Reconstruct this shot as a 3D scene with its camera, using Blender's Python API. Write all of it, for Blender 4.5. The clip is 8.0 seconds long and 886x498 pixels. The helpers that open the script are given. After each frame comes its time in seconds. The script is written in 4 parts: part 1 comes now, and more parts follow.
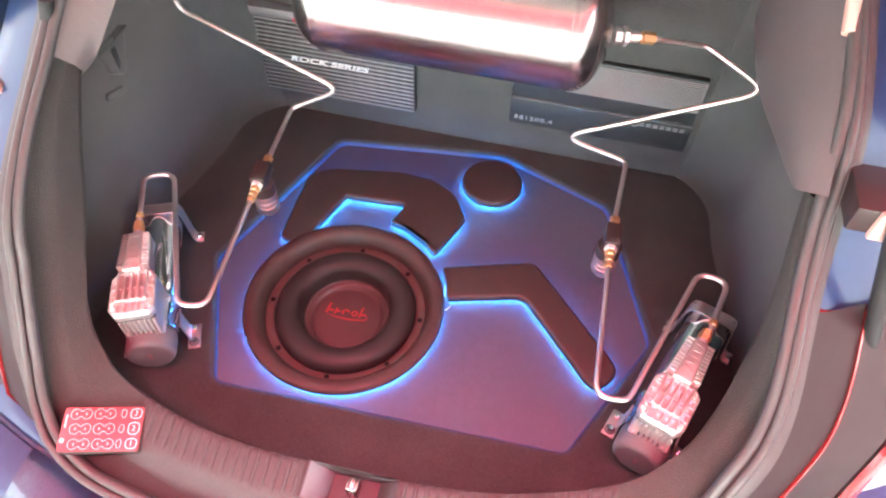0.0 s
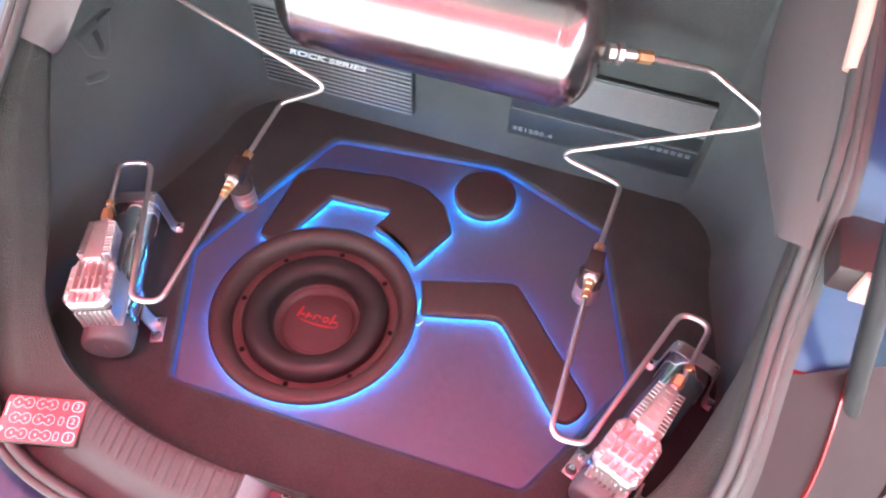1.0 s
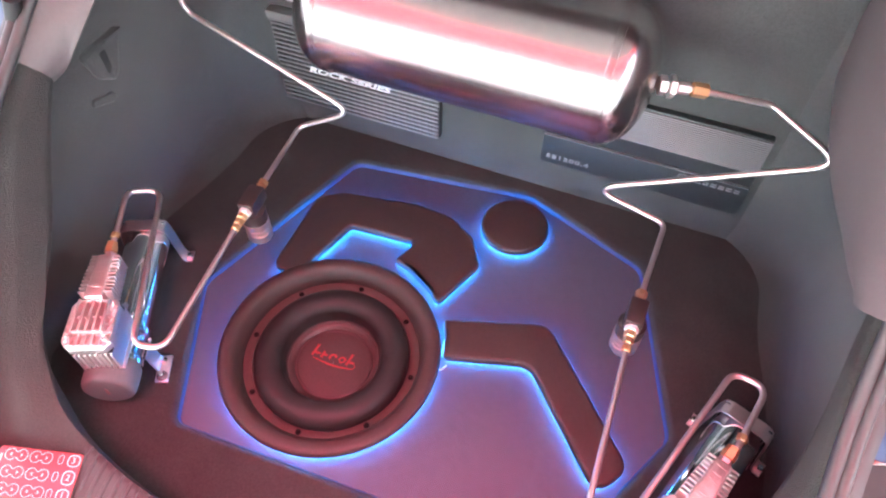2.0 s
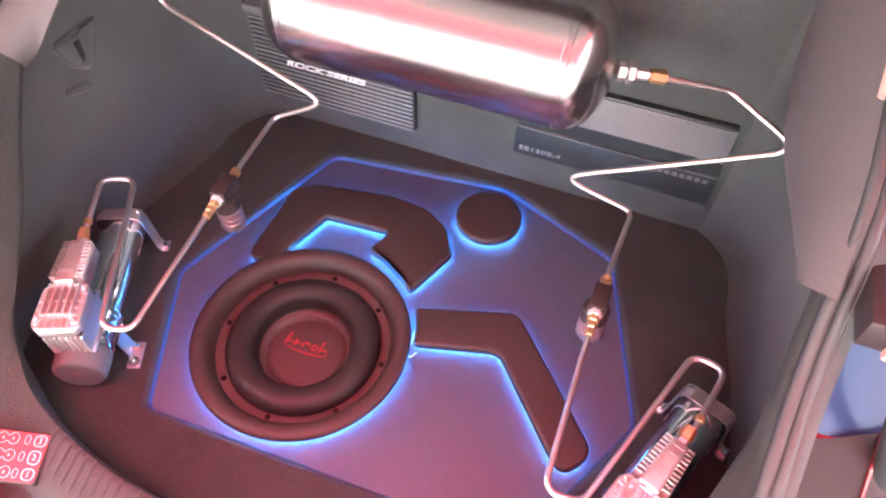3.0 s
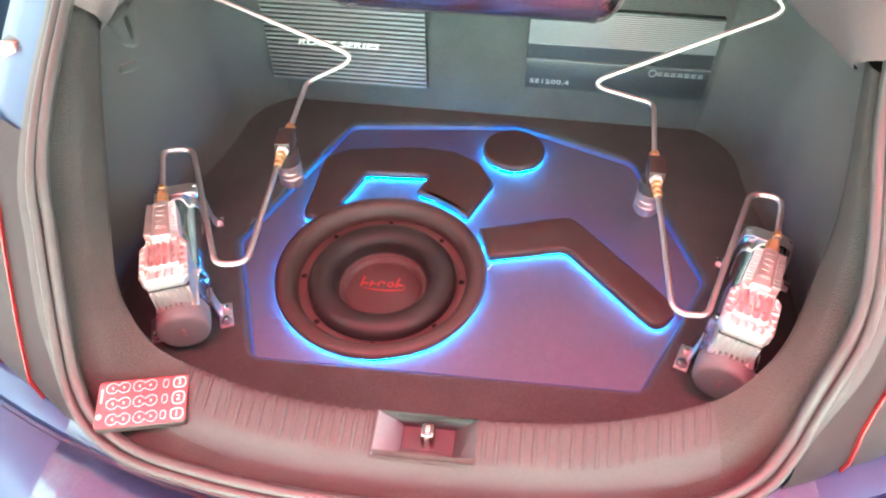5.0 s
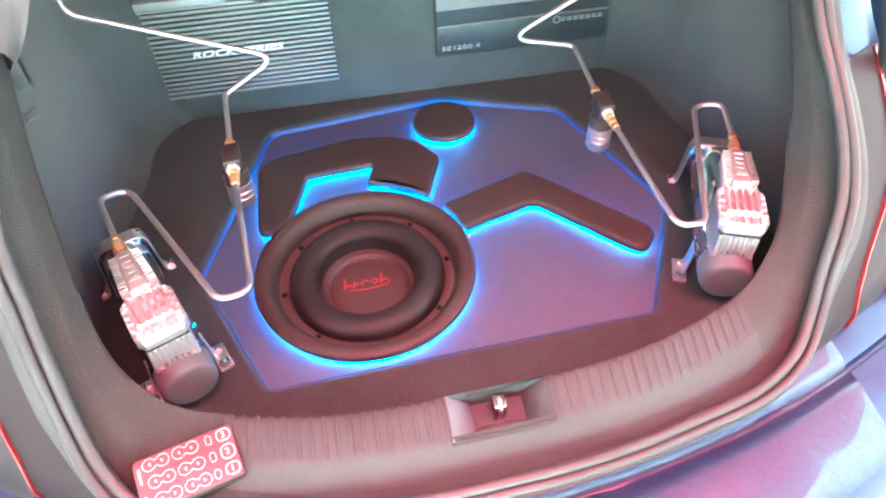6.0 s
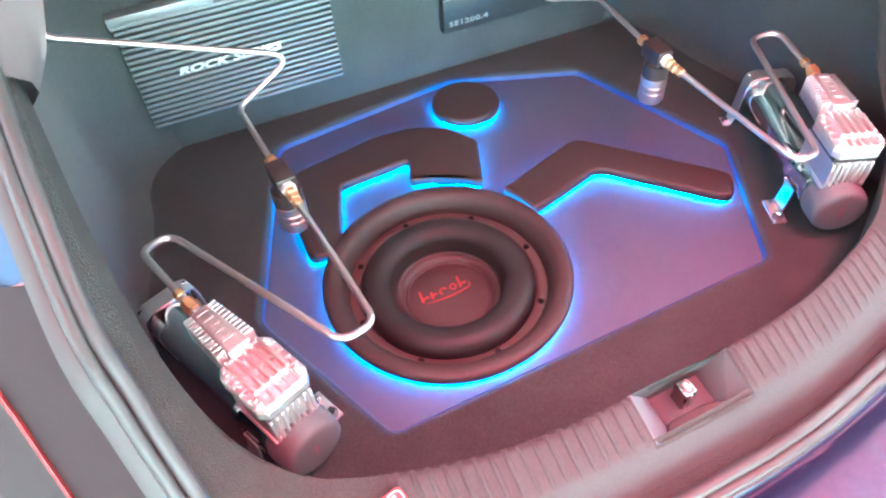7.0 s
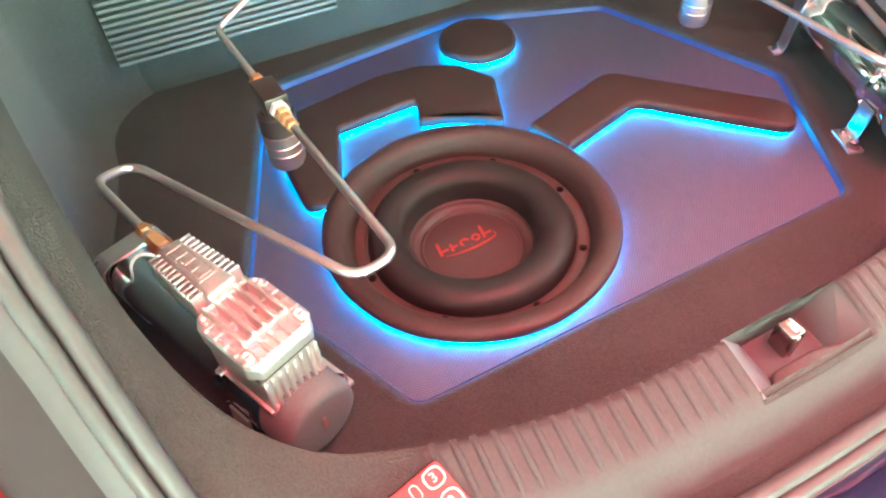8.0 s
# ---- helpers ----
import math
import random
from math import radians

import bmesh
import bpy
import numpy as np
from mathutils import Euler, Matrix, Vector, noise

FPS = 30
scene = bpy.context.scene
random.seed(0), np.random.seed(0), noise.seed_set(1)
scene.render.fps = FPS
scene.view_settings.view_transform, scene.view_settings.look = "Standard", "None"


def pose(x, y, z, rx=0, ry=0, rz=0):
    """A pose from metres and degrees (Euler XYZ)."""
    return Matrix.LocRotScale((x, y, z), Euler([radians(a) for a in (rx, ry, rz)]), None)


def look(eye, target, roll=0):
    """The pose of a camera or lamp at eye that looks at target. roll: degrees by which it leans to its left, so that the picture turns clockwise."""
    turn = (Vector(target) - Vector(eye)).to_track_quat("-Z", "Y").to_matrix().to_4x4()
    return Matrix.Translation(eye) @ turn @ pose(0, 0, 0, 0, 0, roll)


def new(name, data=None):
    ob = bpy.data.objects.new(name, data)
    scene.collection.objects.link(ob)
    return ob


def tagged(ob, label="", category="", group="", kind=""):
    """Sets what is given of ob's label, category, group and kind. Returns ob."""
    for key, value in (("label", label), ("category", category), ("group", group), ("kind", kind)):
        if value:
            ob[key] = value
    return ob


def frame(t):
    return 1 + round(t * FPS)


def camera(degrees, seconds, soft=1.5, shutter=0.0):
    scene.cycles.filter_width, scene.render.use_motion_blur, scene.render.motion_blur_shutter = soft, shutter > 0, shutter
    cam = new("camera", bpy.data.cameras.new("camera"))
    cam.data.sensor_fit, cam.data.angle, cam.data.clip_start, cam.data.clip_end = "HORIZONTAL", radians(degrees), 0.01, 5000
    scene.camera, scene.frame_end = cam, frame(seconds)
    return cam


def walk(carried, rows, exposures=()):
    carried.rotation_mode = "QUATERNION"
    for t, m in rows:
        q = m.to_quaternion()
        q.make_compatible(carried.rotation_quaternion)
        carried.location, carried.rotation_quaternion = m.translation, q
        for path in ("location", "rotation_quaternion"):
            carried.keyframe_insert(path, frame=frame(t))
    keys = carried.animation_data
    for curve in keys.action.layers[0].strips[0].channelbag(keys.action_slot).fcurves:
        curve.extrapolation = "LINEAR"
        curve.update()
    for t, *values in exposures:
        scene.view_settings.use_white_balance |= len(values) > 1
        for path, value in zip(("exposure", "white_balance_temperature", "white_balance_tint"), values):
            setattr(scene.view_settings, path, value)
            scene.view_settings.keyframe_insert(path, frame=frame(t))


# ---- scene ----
cam = camera(66.5, 8.0, soft=2.2)
PATH = [
    (0, (0.315, -0.583, 1.014), (0.049, 0.609, -0.57), 1.7),
    (0.5, (0.405, -0.534, 1.014), (0.051, 0.629, -0.573), 1.7),
    (1, (0.402, -0.499, 0.995), (0.026, 0.648, -0.6), 2.0),
    (1.5, (0.368, -0.453, 0.988), (-0.028, 0.687, -0.606), 1.8),
    (1.7, (0.355, -0.413, 0.978), (-0.054, 0.713, -0.623), 1.4),
    (2.8, (0.398, -0.407, 0.96), (-0.047, 0.732, -0.622), 0.8),
    (3, (0.415, -0.421, 0.958), (-0.024, 0.72, -0.625), 0.9),
    (3.5, (0.4, -0.493, 0.921), (-0.044, 0.722, -0.605), 1.8),
    (4, (0.334, -0.569, 0.873), (-0.106, 0.666, -0.637), 0.8),
    (4.5, (0.29, -0.647, 0.87), (-0.055, 0.67, -0.595), -0.4),
    (5, (0.222, -0.71, 0.857), (0.016, 0.643, -0.601), -0.5),
    (5.2, (0.172, -0.737, 0.845), (0.056, 0.628, -0.612), -0.6),
    (6.3, (-0.074, -0.663, 0.798), (0.258, 0.641, -0.682), -2.7),
    (6.5, (-0.143, -0.612, 0.764), (0.249, 0.673, -0.718), -3.5),
    (7, (-0.214, -0.556, 0.743), (0.267, 0.691, -0.745), -4.2),
    (7.5, (-0.256, -0.513, 0.693), (0.255, 0.723, -0.794), -4.3),
    (8, (-0.244, -0.495, 0.578), (0.284, 0.751, -0.895), -4.2),
]
walk(cam, [(t, look(eye, target, roll)) for t, eye, target, roll in PATH], [(0.0, 2.64, 6600, -6), (0.5, 2.68, 5900, -10), (1.5, 2.60, 5900, -7), (2.8, 2.66, 6600, 6), (3.0, 2.66, 6700, 7), (3.5, 2.72, 5600, -7), (4.5, 2.88, 5450, -11),
                                                             (5.0, 3.02, 6300, -28), (6.5, 3.10, 5100, -34), (7.0, 3.08, 5100, -34), (7.5, 3.12, 6150, -50), (8.0, 3.04, 6350, -50)])

from mathutils.bvhtree import BVHTree

# ---------------------------------------------------------------- world and lights
AX = 0.14            # the car's centre line
world = bpy.data.worlds.new("sky")
scene.world = world
world.use_nodes = True
wn = world.node_tree.nodes
sky = wn.new("ShaderNodeTexSky")
sky.sky_type, sky.sun_disc = "NISHITA", False
sky.air_density, sky.dust_density, sky.ozone_density = 1.0, 3.0, 1.0
sky.sun_elevation, sky.sun_rotation = radians(55), radians(200)
wn["Background"].inputs["Strength"].default_value = 0.74
haze = wn.new("ShaderNodeHueSaturation")
haze.inputs["Saturation"].default_value = 0.6
world.node_tree.links.new(sky.outputs["Color"], haze.inputs["Color"])
world.node_tree.links.new(haze.outputs["Color"], wn["Background"].inputs["Color"])


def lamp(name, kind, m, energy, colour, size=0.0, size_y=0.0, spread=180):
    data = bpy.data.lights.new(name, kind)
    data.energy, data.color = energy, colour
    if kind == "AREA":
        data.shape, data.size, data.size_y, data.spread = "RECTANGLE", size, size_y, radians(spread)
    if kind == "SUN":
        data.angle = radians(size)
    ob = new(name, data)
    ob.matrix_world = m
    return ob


lamp("sun", "SUN", look((0.6, -2.3, 2.0), (0.14, 0.2, 0.1)), 0.25, (0.94, 0.98, 1.0), 20)
# added red fill lamp standing in for daylight through an assumed awning
lamp("red_fill", "AREA", look((0.30, -0.56, 1.46), (0.26, -0.40, 0)), 1.7, (1.0, 0.125, 0.235), 1.5, 0.26, 52)


# ---------------------------------------------------------------- materials
def material(name, colour, rough=0.5, metal=0.0, vary=0.15, scale=60.0, bump=0.0, bump_scale=400.0, coat=0.0, sheen=0.0, second=None, spec=0.5):
    """A surface whose colour wanders at two scales, with fine relief."""
    m = bpy.data.materials.new(name)
    m.use_nodes = True
    nt = m.node_tree
    b = nt.nodes["Principled BSDF"]
    b.inputs["Metallic"].default_value = metal
    b.inputs["Coat Weight"].default_value = coat
    b.inputs["Sheen Weight"].default_value = sheen
    b.inputs["Specular IOR Level"].default_value = spec
    co = nt.nodes.new("ShaderNodeTexCoord")
    big, fine = nt.nodes.new("ShaderNodeTexNoise"), nt.nodes.new("ShaderNodeTexNoise")
    big.inputs["Scale"].default_value, fine.inputs["Scale"].default_value = scale / 8, scale * 4
    big.inputs["Detail"].default_value = 4
    for n in (big, fine):
        nt.links.new(co.outputs["Object"], n.inputs["Vector"])
    mix = nt.nodes.new("ShaderNodeMath")
    mix.operation = "ADD"
    nt.links.new(big.outputs["Fac"], mix.inputs[0])
    nt.links.new(fine.outputs["Fac"], mix.inputs[1])
    ramp = nt.nodes.new("ShaderNodeMapRange")
    ramp.inputs["From Min"].default_value, ramp.inputs["From Max"].default_value = 0.6, 1.4
    nt.links.new(mix.outputs[0], ramp.inputs["Value"])
    col = nt.nodes.new("ShaderNodeMix")
    col.data_type = "RGBA"
    dark = [c * (1 - vary) for c in colour]
    light = second or [min(1, c * (1 + vary)) for c in colour]
    col.inputs["A"].default_value, col.inputs["B"].default_value = (*dark, 1), (*light, 1)
    nt.links.new(ramp.outputs["Result"], col.inputs["Factor"])
    nt.links.new(col.outputs["Result"], b.inputs["Base Color"])
    rr = nt.nodes.new("ShaderNodeMapRange")
    rr.inputs["To Min"].default_value, rr.inputs["To Max"].default_value = max(0.02, rough * 0.85), min(1, rough * 1.15)
    nt.links.new(big.outputs["Fac"], rr.inputs["Value"])
    nt.links.new(rr.outputs["Result"], b.inputs["Roughness"])
    if bump:
        grain = nt.nodes.new("ShaderNodeTexNoise")
        grain.inputs["Scale"].default_value, grain.inputs["Detail"].default_value = bump_scale, 3
        nt.links.new(co.outputs["Object"], grain.inputs["Vector"])
        bp = nt.nodes.new("ShaderNodeBump")
        bp.inputs["Strength"].default_value, bp.inputs["Distance"].default_value = bump, 0.002
        nt.links.new(grain.outputs["Fac"], bp.inputs["Height"])
        nt.links.new(bp.outputs["Normal"], b.inputs["Normal"])
    return m


def woven(name, colour, thread):
    """Woven vinyl: a fine diagonal weave in two greys."""
    m = material(name, colour, 0.55, vary=0.12, scale=20)
    nt = m.node_tree
    b = nt.nodes["Principled BSDF"]
    co = nt.nodes.new("ShaderNodeTexCoord")
    heights = []
    for turn in (45, -45):
        mp = nt.nodes.new("ShaderNodeMapping")
        mp.inputs["Rotation"].default_value = (0, 0, radians(turn))
        nt.links.new(co.outputs["Object"], mp.inputs["Vector"])
        w = nt.nodes.new("ShaderNodeTexWave")
        w.inputs["Scale"].default_value = 1 / thread
        nt.links.new(mp.outputs["Vector"], w.inputs["Vector"])
        heights.append(w.outputs["Fac"])
    mul = nt.nodes.new("ShaderNodeMath")
    mul.operation = "MULTIPLY"
    nt.links.new(heights[0], mul.inputs[0])
    nt.links.new(heights[1], mul.inputs[1])
    old = b.inputs["Base Color"].links[0].from_socket
    mix = nt.nodes.new("ShaderNodeMix")
    mix.data_type, mix.blend_type = "RGBA", "MULTIPLY"
    mix.inputs["Factor"].default_value = 0.65
    ramp = nt.nodes.new("ShaderNodeMapRange")
    ramp.inputs["To Min"].default_value, ramp.inputs["To Max"].default_value = 0.55, 2.2
    nt.links.new(mul.outputs[0], ramp.inputs["Value"])
    nt.links.new(old, mix.inputs["A"])
    nt.links.new(ramp.outputs["Result"], mix.inputs["B"])
    nt.links.new(mix.outputs["Result"], b.inputs["Base Color"])
    bp = nt.nodes.new("ShaderNodeBump")
    bp.inputs["Strength"].default_value, bp.inputs["Distance"].default_value = 0.35, 0.001
    nt.links.new(mul.outputs[0], bp.inputs["Height"])
    nt.links.new(bp.outputs["Normal"], b.inputs["Normal"])
    return m


def brushed(name, colour, rough, axis_scale):
    """Metal with drawn marks along one axis."""
    m = material(name, colour, rough, 1.0, 0.06, 30)
    nt = m.node_tree
    b = nt.nodes["Principled BSDF"]
    co, mp, n = nt.nodes.new("ShaderNodeTexCoord"), nt.nodes.new("ShaderNodeMapping"), nt.nodes.new("ShaderNodeTexNoise")
    mp.inputs["Scale"].default_value = axis_scale
    n.inputs["Scale"].default_value, n.inputs["Detail"].default_value = 1.0, 4
    bp = nt.nodes.new("ShaderNodeBump")
    bp.inputs["Strength"].default_value, bp.inputs["Distance"].default_value = 0.12, 0.0006
    nt.links.new(co.outputs["Object"], mp.inputs["Vector"])
    nt.links.new(mp.outputs["Vector"], n.inputs["Vector"])
    nt.links.new(n.outputs["Fac"], bp.inputs["Height"])
    nt.links.new(bp.outputs["Normal"], b.inputs["Normal"])
    return m


def glow(name, colour, strength):
    m = bpy.data.materials.new(name)
    m.use_nodes = True
    b = m.node_tree.nodes["Principled BSDF"]
    b.inputs["Base Color"].default_value = (0.02, 0.02, 0.03, 1)
    b.inputs["Emission Color"].default_value, b.inputs["Emission Strength"].default_value = (*colour, 1), strength
    return m


CARPET = material("black_carpet", (0.047, 0.046, 0.046), 0.95, vary=0.35, scale=90, bump=0.9, bump_scale=700, sheen=0.08, spec=0.2)
TRIMCARPET = material("grey_moulded_trim", (0.044, 0.041, 0.039), 0.9, vary=0.35, scale=110, bump=0.9, bump_scale=520)
RIBPLATE = material("grey_ribbed_plastic", (0.056, 0.051, 0.053), 0.62, vary=0.16, scale=70, bump=0.25, bump_scale=1100, spec=0.28)
PLASTIC = material("grey_trim_plastic", (0.052, 0.051, 0.054), 0.5, vary=0.1, scale=80, bump=0.25, bump_scale=1200)
PILLAR = material("light_grey_pillar_plastic", (0.115, 0.095, 0.097), 0.55, vary=0.07, scale=50, bump=0.15, bump_scale=1200)
VINYL = material("black_vinyl", (0.045, 0.03, 0.03), 0.5, vary=0.2, scale=60, bump=0.35, bump_scale=600)
WEAVE = woven("woven_grey_vinyl", (0.080, 0.088, 0.135), 0.0085)
RUBBER = material("black_rubber", (0.022, 0.022, 0.023), 0.48, vary=0.2, scale=80, spec=0.35)
SEAL = material("grey_rubber_seal", (0.055, 0.051, 0.052), 0.4, vary=0.12, scale=60, bump=0.15, bump_scale=500)
# black parts, their base reddened to paint in the red light
CONE = material("red_lit_black_cone", (0.062, 0.036, 0.039), 0.42, vary=0.2, scale=60, bump=0.1, bump_scale=500)
BASKET = material("red_lit_black_painted_steel", (0.082, 0.043, 0.046), 0.32, vary=0.2, scale=60)
# neutral stainless; the pink of red reflections is put into both base colours
STEEL = brushed("polished_stainless_steel", (0.62, 0.55, 0.545), 0.22, (3, 500, 500))
PIPE = brushed("stainless_tube", (0.74, 0.63, 0.625), 0.36, (60, 60, 60))
CHROME = material("chrome", (0.82, 0.82, 0.84), 0.08, 1.0, 0.05, 40)
ALLOY = material("cast_alloy", (0.74, 0.685, 0.675), 0.34, 0.9, 0.12, 120, bump=0.2, bump_scale=600)
BRASS = material("brass", (0.74, 0.45, 0.24), 0.35, 0.8, 0.15, 150)
GREYCAP = material("grey_rubber_cap", (0.115, 0.113, 0.12), 0.75, vary=0.15, scale=90, bump=0.25, bump_scale=700)
BLACKBLOCK = material("black_moulded_plastic", (0.035, 0.022, 0.022), 0.4, vary=0.2, scale=90)
AMPGREY = material("grey_anodised_aluminium", (0.27, 0.265, 0.275), 0.55, 0.8, 0.1, 60, bump=0.1, bump_scale=500)
AMPLIGHT = material("pale_aluminium", (0.33, 0.325, 0.33), 0.5, 0.6, 0.08, 60)
AMPDARK = material("black_anodised_aluminium", (0.032, 0.034, 0.038), 0.4, 0.3, 0.2, 60)
WHITEINK = material("white_print", (0.62, 0.62, 0.62), 0.5, vary=0.04)
PALEINK = material("pale_grey_print", (0.20, 0.205, 0.22), 0.5, vary=0.05)
REDINK = material("red_print", (0.36, 0.03, 0.042), 0.5, vary=0.1)
REDDULL = material("faded_red_print", (0.20, 0.09, 0.10), 0.7, vary=0.3, scale=200)
REDPLASTIC = material("red_membrane", (0.48, 0.045, 0.065), 0.4, vary=0.08, scale=80)
BLUEPAINT = material("blue_violet_car_paint", (0.024, 0.044, 0.115), 0.30, 0.1, 0.1, 20, coat=0.15, spec=0.35)
FILM = material("pinkish_protective_film", (0.020, 0.045, 0.11), 0.30, 0.0, 0.3, 40, bump=0.9, bump_scale=34, coat=0.5, second=(0.038, 0.05, 0.11))
GREYPAINT = material("satin_grey_flange_paint", (0.048, 0.042, 0.044), 0.5, vary=0.1, scale=20, bump=0.08, bump_scale=60)
DARKPLATE = material("dark_blue_grey_plate", (0.075, 0.058, 0.060), 0.35, 0.3, vary=0.3, scale=90)
# grey plastic with the sky's light put into its colour
RAMPGREY = material("sky_lit_grey_plastic", (0.12, 0.135, 0.155), 0.5, vary=0.1, scale=60, bump=0.15, bump_scale=900)
LAMPGREY = material("satin_grey_lamp_plastic", (0.028, 0.018, 0.020), 0.5, vary=0.08, scale=20, bump=0.05, bump_scale=300, spec=0.2)
RIMGREY = material("pale_lamp_rim", (0.034, 0.025, 0.027), 0.5, vary=0.08, scale=20, spec=0.25)
LENS = material("red_lamp_lens", (0.22, 0.015, 0.02), 0.15, vary=0.08, scale=30, coat=1.0)
WORNSTEEL = material("worn_steel", (0.32, 0.28, 0.27), 0.26, 1.0, 0.15, 150)
STOPPINK = material("pinkish_plastic", (0.70, 0.42, 0.36), 0.5, vary=0.06, scale=60)
FELT = material("charcoal_moulded_felt", (0.053, 0.055, 0.055), 0.95, vary=0.3, scale=70, bump=0.7, bump_scale=800, sheen=0.2)
BOARD = material("charcoal_board_carpet", (0.053, 0.055, 0.055), 0.95, vary=0.3, scale=90, bump=0.8, bump_scale=700, sheen=0.15, spec=0.2)
CONCRETE = material("pale_concrete", (0.38, 0.375, 0.36), 0.9, vary=0.15, scale=12, bump=0.4, bump_scale=60)
# white of the added walls that bounce light
BOUNCEWHITE = material("bounce_wall_white", (0.72, 0.72, 0.70), 0.9, vary=0.06, scale=6, bump=0.2, bump_scale=40)
TAILLINING = material("grey_tailgate_lining", (0.24, 0.235, 0.23), 0.7, vary=0.08, scale=60, bump=0.2, bump_scale=900)
SCREW = material("black_oxide_steel", (0.004, 0.004, 0.004), 0.8, vary=0.1, spec=0.1)
CLOTH = material("unseen_red_cloth", (0.55, 0.07, 0.09), 0.9, vary=0.12, scale=10, bump=0.3, bump_scale=900)
nt = CLOTH.node_tree
thin, both_sides = nt.nodes.new("ShaderNodeBsdfTranslucent"), nt.nodes.new("ShaderNodeMixShader")
thin.inputs["Color"].default_value, both_sides.inputs["Fac"].default_value = (0.75, 0.10, 0.12, 1), 0.16
nt.links.new(nt.nodes["Principled BSDF"].outputs["BSDF"], both_sides.inputs[1])
nt.links.new(thin.outputs["BSDF"], both_sides.inputs[2])
nt.links.new(both_sides.outputs["Shader"], nt.nodes["Material Output"].inputs["Surface"])
LED = glow("blue_led", (0.03, 0.29, 1.0), 8.5)
RINGLED = glow("bright_blue_led", (0.03, 0.29, 1.0), 9.0)
CHIP = glow("led_chip", (0.06, 0.34, 1.0), 26)
RIMGLOW = glow("rim_glow_led", (0.03, 0.075, 0.9), 0.05)


# ---------------------------------------------------------------- mesh helpers
def mesh_of(bm, name, mat, smooth=True, angle=40):
    bmesh.ops.remove_doubles(bm, verts=bm.verts, dist=1e-6)
    bmesh.ops.recalc_face_normals(bm, faces=bm.faces)
    if smooth:
        lim = radians(angle)
        for fc in bm.faces:
            fc.smooth = True
        for e in bm.edges:
            e.smooth = e.is_manifold and e.calc_face_angle(0) < lim
    me = bpy.data.meshes.new(name)
    bm.to_mesh(me)
    bm.free()
    me.materials.append(mat)
    return me


def part(name, bm, mat, parent=None, label="", smooth=True, angle=40):
    ob = new(name, mesh_of(bm, name, mat, smooth, angle))
    ob.parent = parent
    return tagged(ob, label) if label else ob


def thing(name, m, label, category, group="", kind=""):
    ob = new(name)
    ob.empty_display_size = 0.02
    ob.matrix_world = m
    return tagged(ob, label, category, group, kind)


def put_box(bm, x0, x1, y0, y1, z0, z1, bevel=0.0, seg=2, m=None):
    made = bmesh.ops.create_cube(bm, size=1)["verts"]
    mid, size = Vector(((x0 + x1) / 2, (y0 + y1) / 2, (z0 + z1) / 2)), (x1 - x0, y1 - y0, z1 - z0)
    for v in made:
        v.co = Vector([v.co[i] * size[i] for i in range(3)]) + mid
    if bevel:
        edges = list({e for v in made for e in v.link_edges})
        made = list({v for fc in bmesh.ops.bevel(bm, geom=edges, offset=bevel, segments=seg, affect="EDGES", profile=0.5)["faces"] for v in fc.verts} | {v for v in made if v.is_valid})
    if m:
        for v in made:
            v.co = m @ v.co
    return bm


def box(*a, **k):
    return put_box(bmesh.new(), *a, **k)


def grid(bm, rows, closed=False, ring=False):
    """Faces between rows of points. closed: each row is a ring; ring: the last row meets the first."""
    vs = [[bm.verts.new(p) for p in row] for row in rows]
    n = len(rows[0])
    for a, b in zip(vs, vs[1:] + ([vs[0]] if ring else [])):
        for i in range(n if closed else n - 1):
            j = (i + 1) % n
            bm.faces.new((a[i], a[j], b[j], b[i]))
    return vs


def lathe(profile, seg=48, m=None, caps=(False, False), bm=None):
    """Turns a profile of (radius, height) about z."""
    bm = bm or bmesh.new()
    rows = []
    for r, z in profile:
        rows.append([Vector((r * math.cos(2 * math.pi * i / seg), r * math.sin(2 * math.pi * i / seg), z)) for i in range(seg)])
    if m:
        rows = [[m @ p for p in row] for row in rows]
    vs = grid(bm, rows, closed=True)
    if caps[0]:
        bm.faces.new(vs[0])
    if caps[1]:
        bm.faces.new(vs[-1])
    return bm


def rounded(points, radius, seg=6):
    """A line through the points with its corners rounded."""
    pts = [Vector(p) for p in points]
    out = [pts[0]]
    radii = radius if isinstance(radius, (list, tuple)) else [radius] * (len(pts) - 2)
    for a, b, c, r in zip(pts, pts[1:], pts[2:], radii):
        u, w = (a - b).normalized(), (c - b).normalized()
        ang = u.angle(w)
        d = min(r / max(math.tan(ang / 2), 1e-3), (a - b).length * 0.49, (c - b).length * 0.49)
        p, q = b + u * d, b + w * d
        for i in range(seg + 1):
            t = i / seg
            out.append(p * (1 - t) ** 2 + b * 2 * t * (1 - t) + q * t * t)
    return out + [pts[-1]]


def tube(line, r, seg=12, bm=None, caps=True):
    """A round tube along a line."""
    bm = bm or bmesh.new()
    line = [Vector(p) for p in line]
    rows, up = [], None
    for i, p in enumerate(line):
        way = (line[min(i + 1, len(line) - 1)] - line[max(i - 1, 0)]).normalized()
        if up is None:
            up = way.orthogonal().normalized()
        up = (up - way * up.dot(way)).normalized()
        side = way.cross(up)
        rows.append([p + r * (math.cos(2 * math.pi * k / seg) * up + math.sin(2 * math.pi * k / seg) * side) for k in range(seg)])
    vs = grid(bm, rows, closed=True)
    if caps:
        bm.faces.new(vs[0])
        bm.faces.new(vs[-1])
    return bm


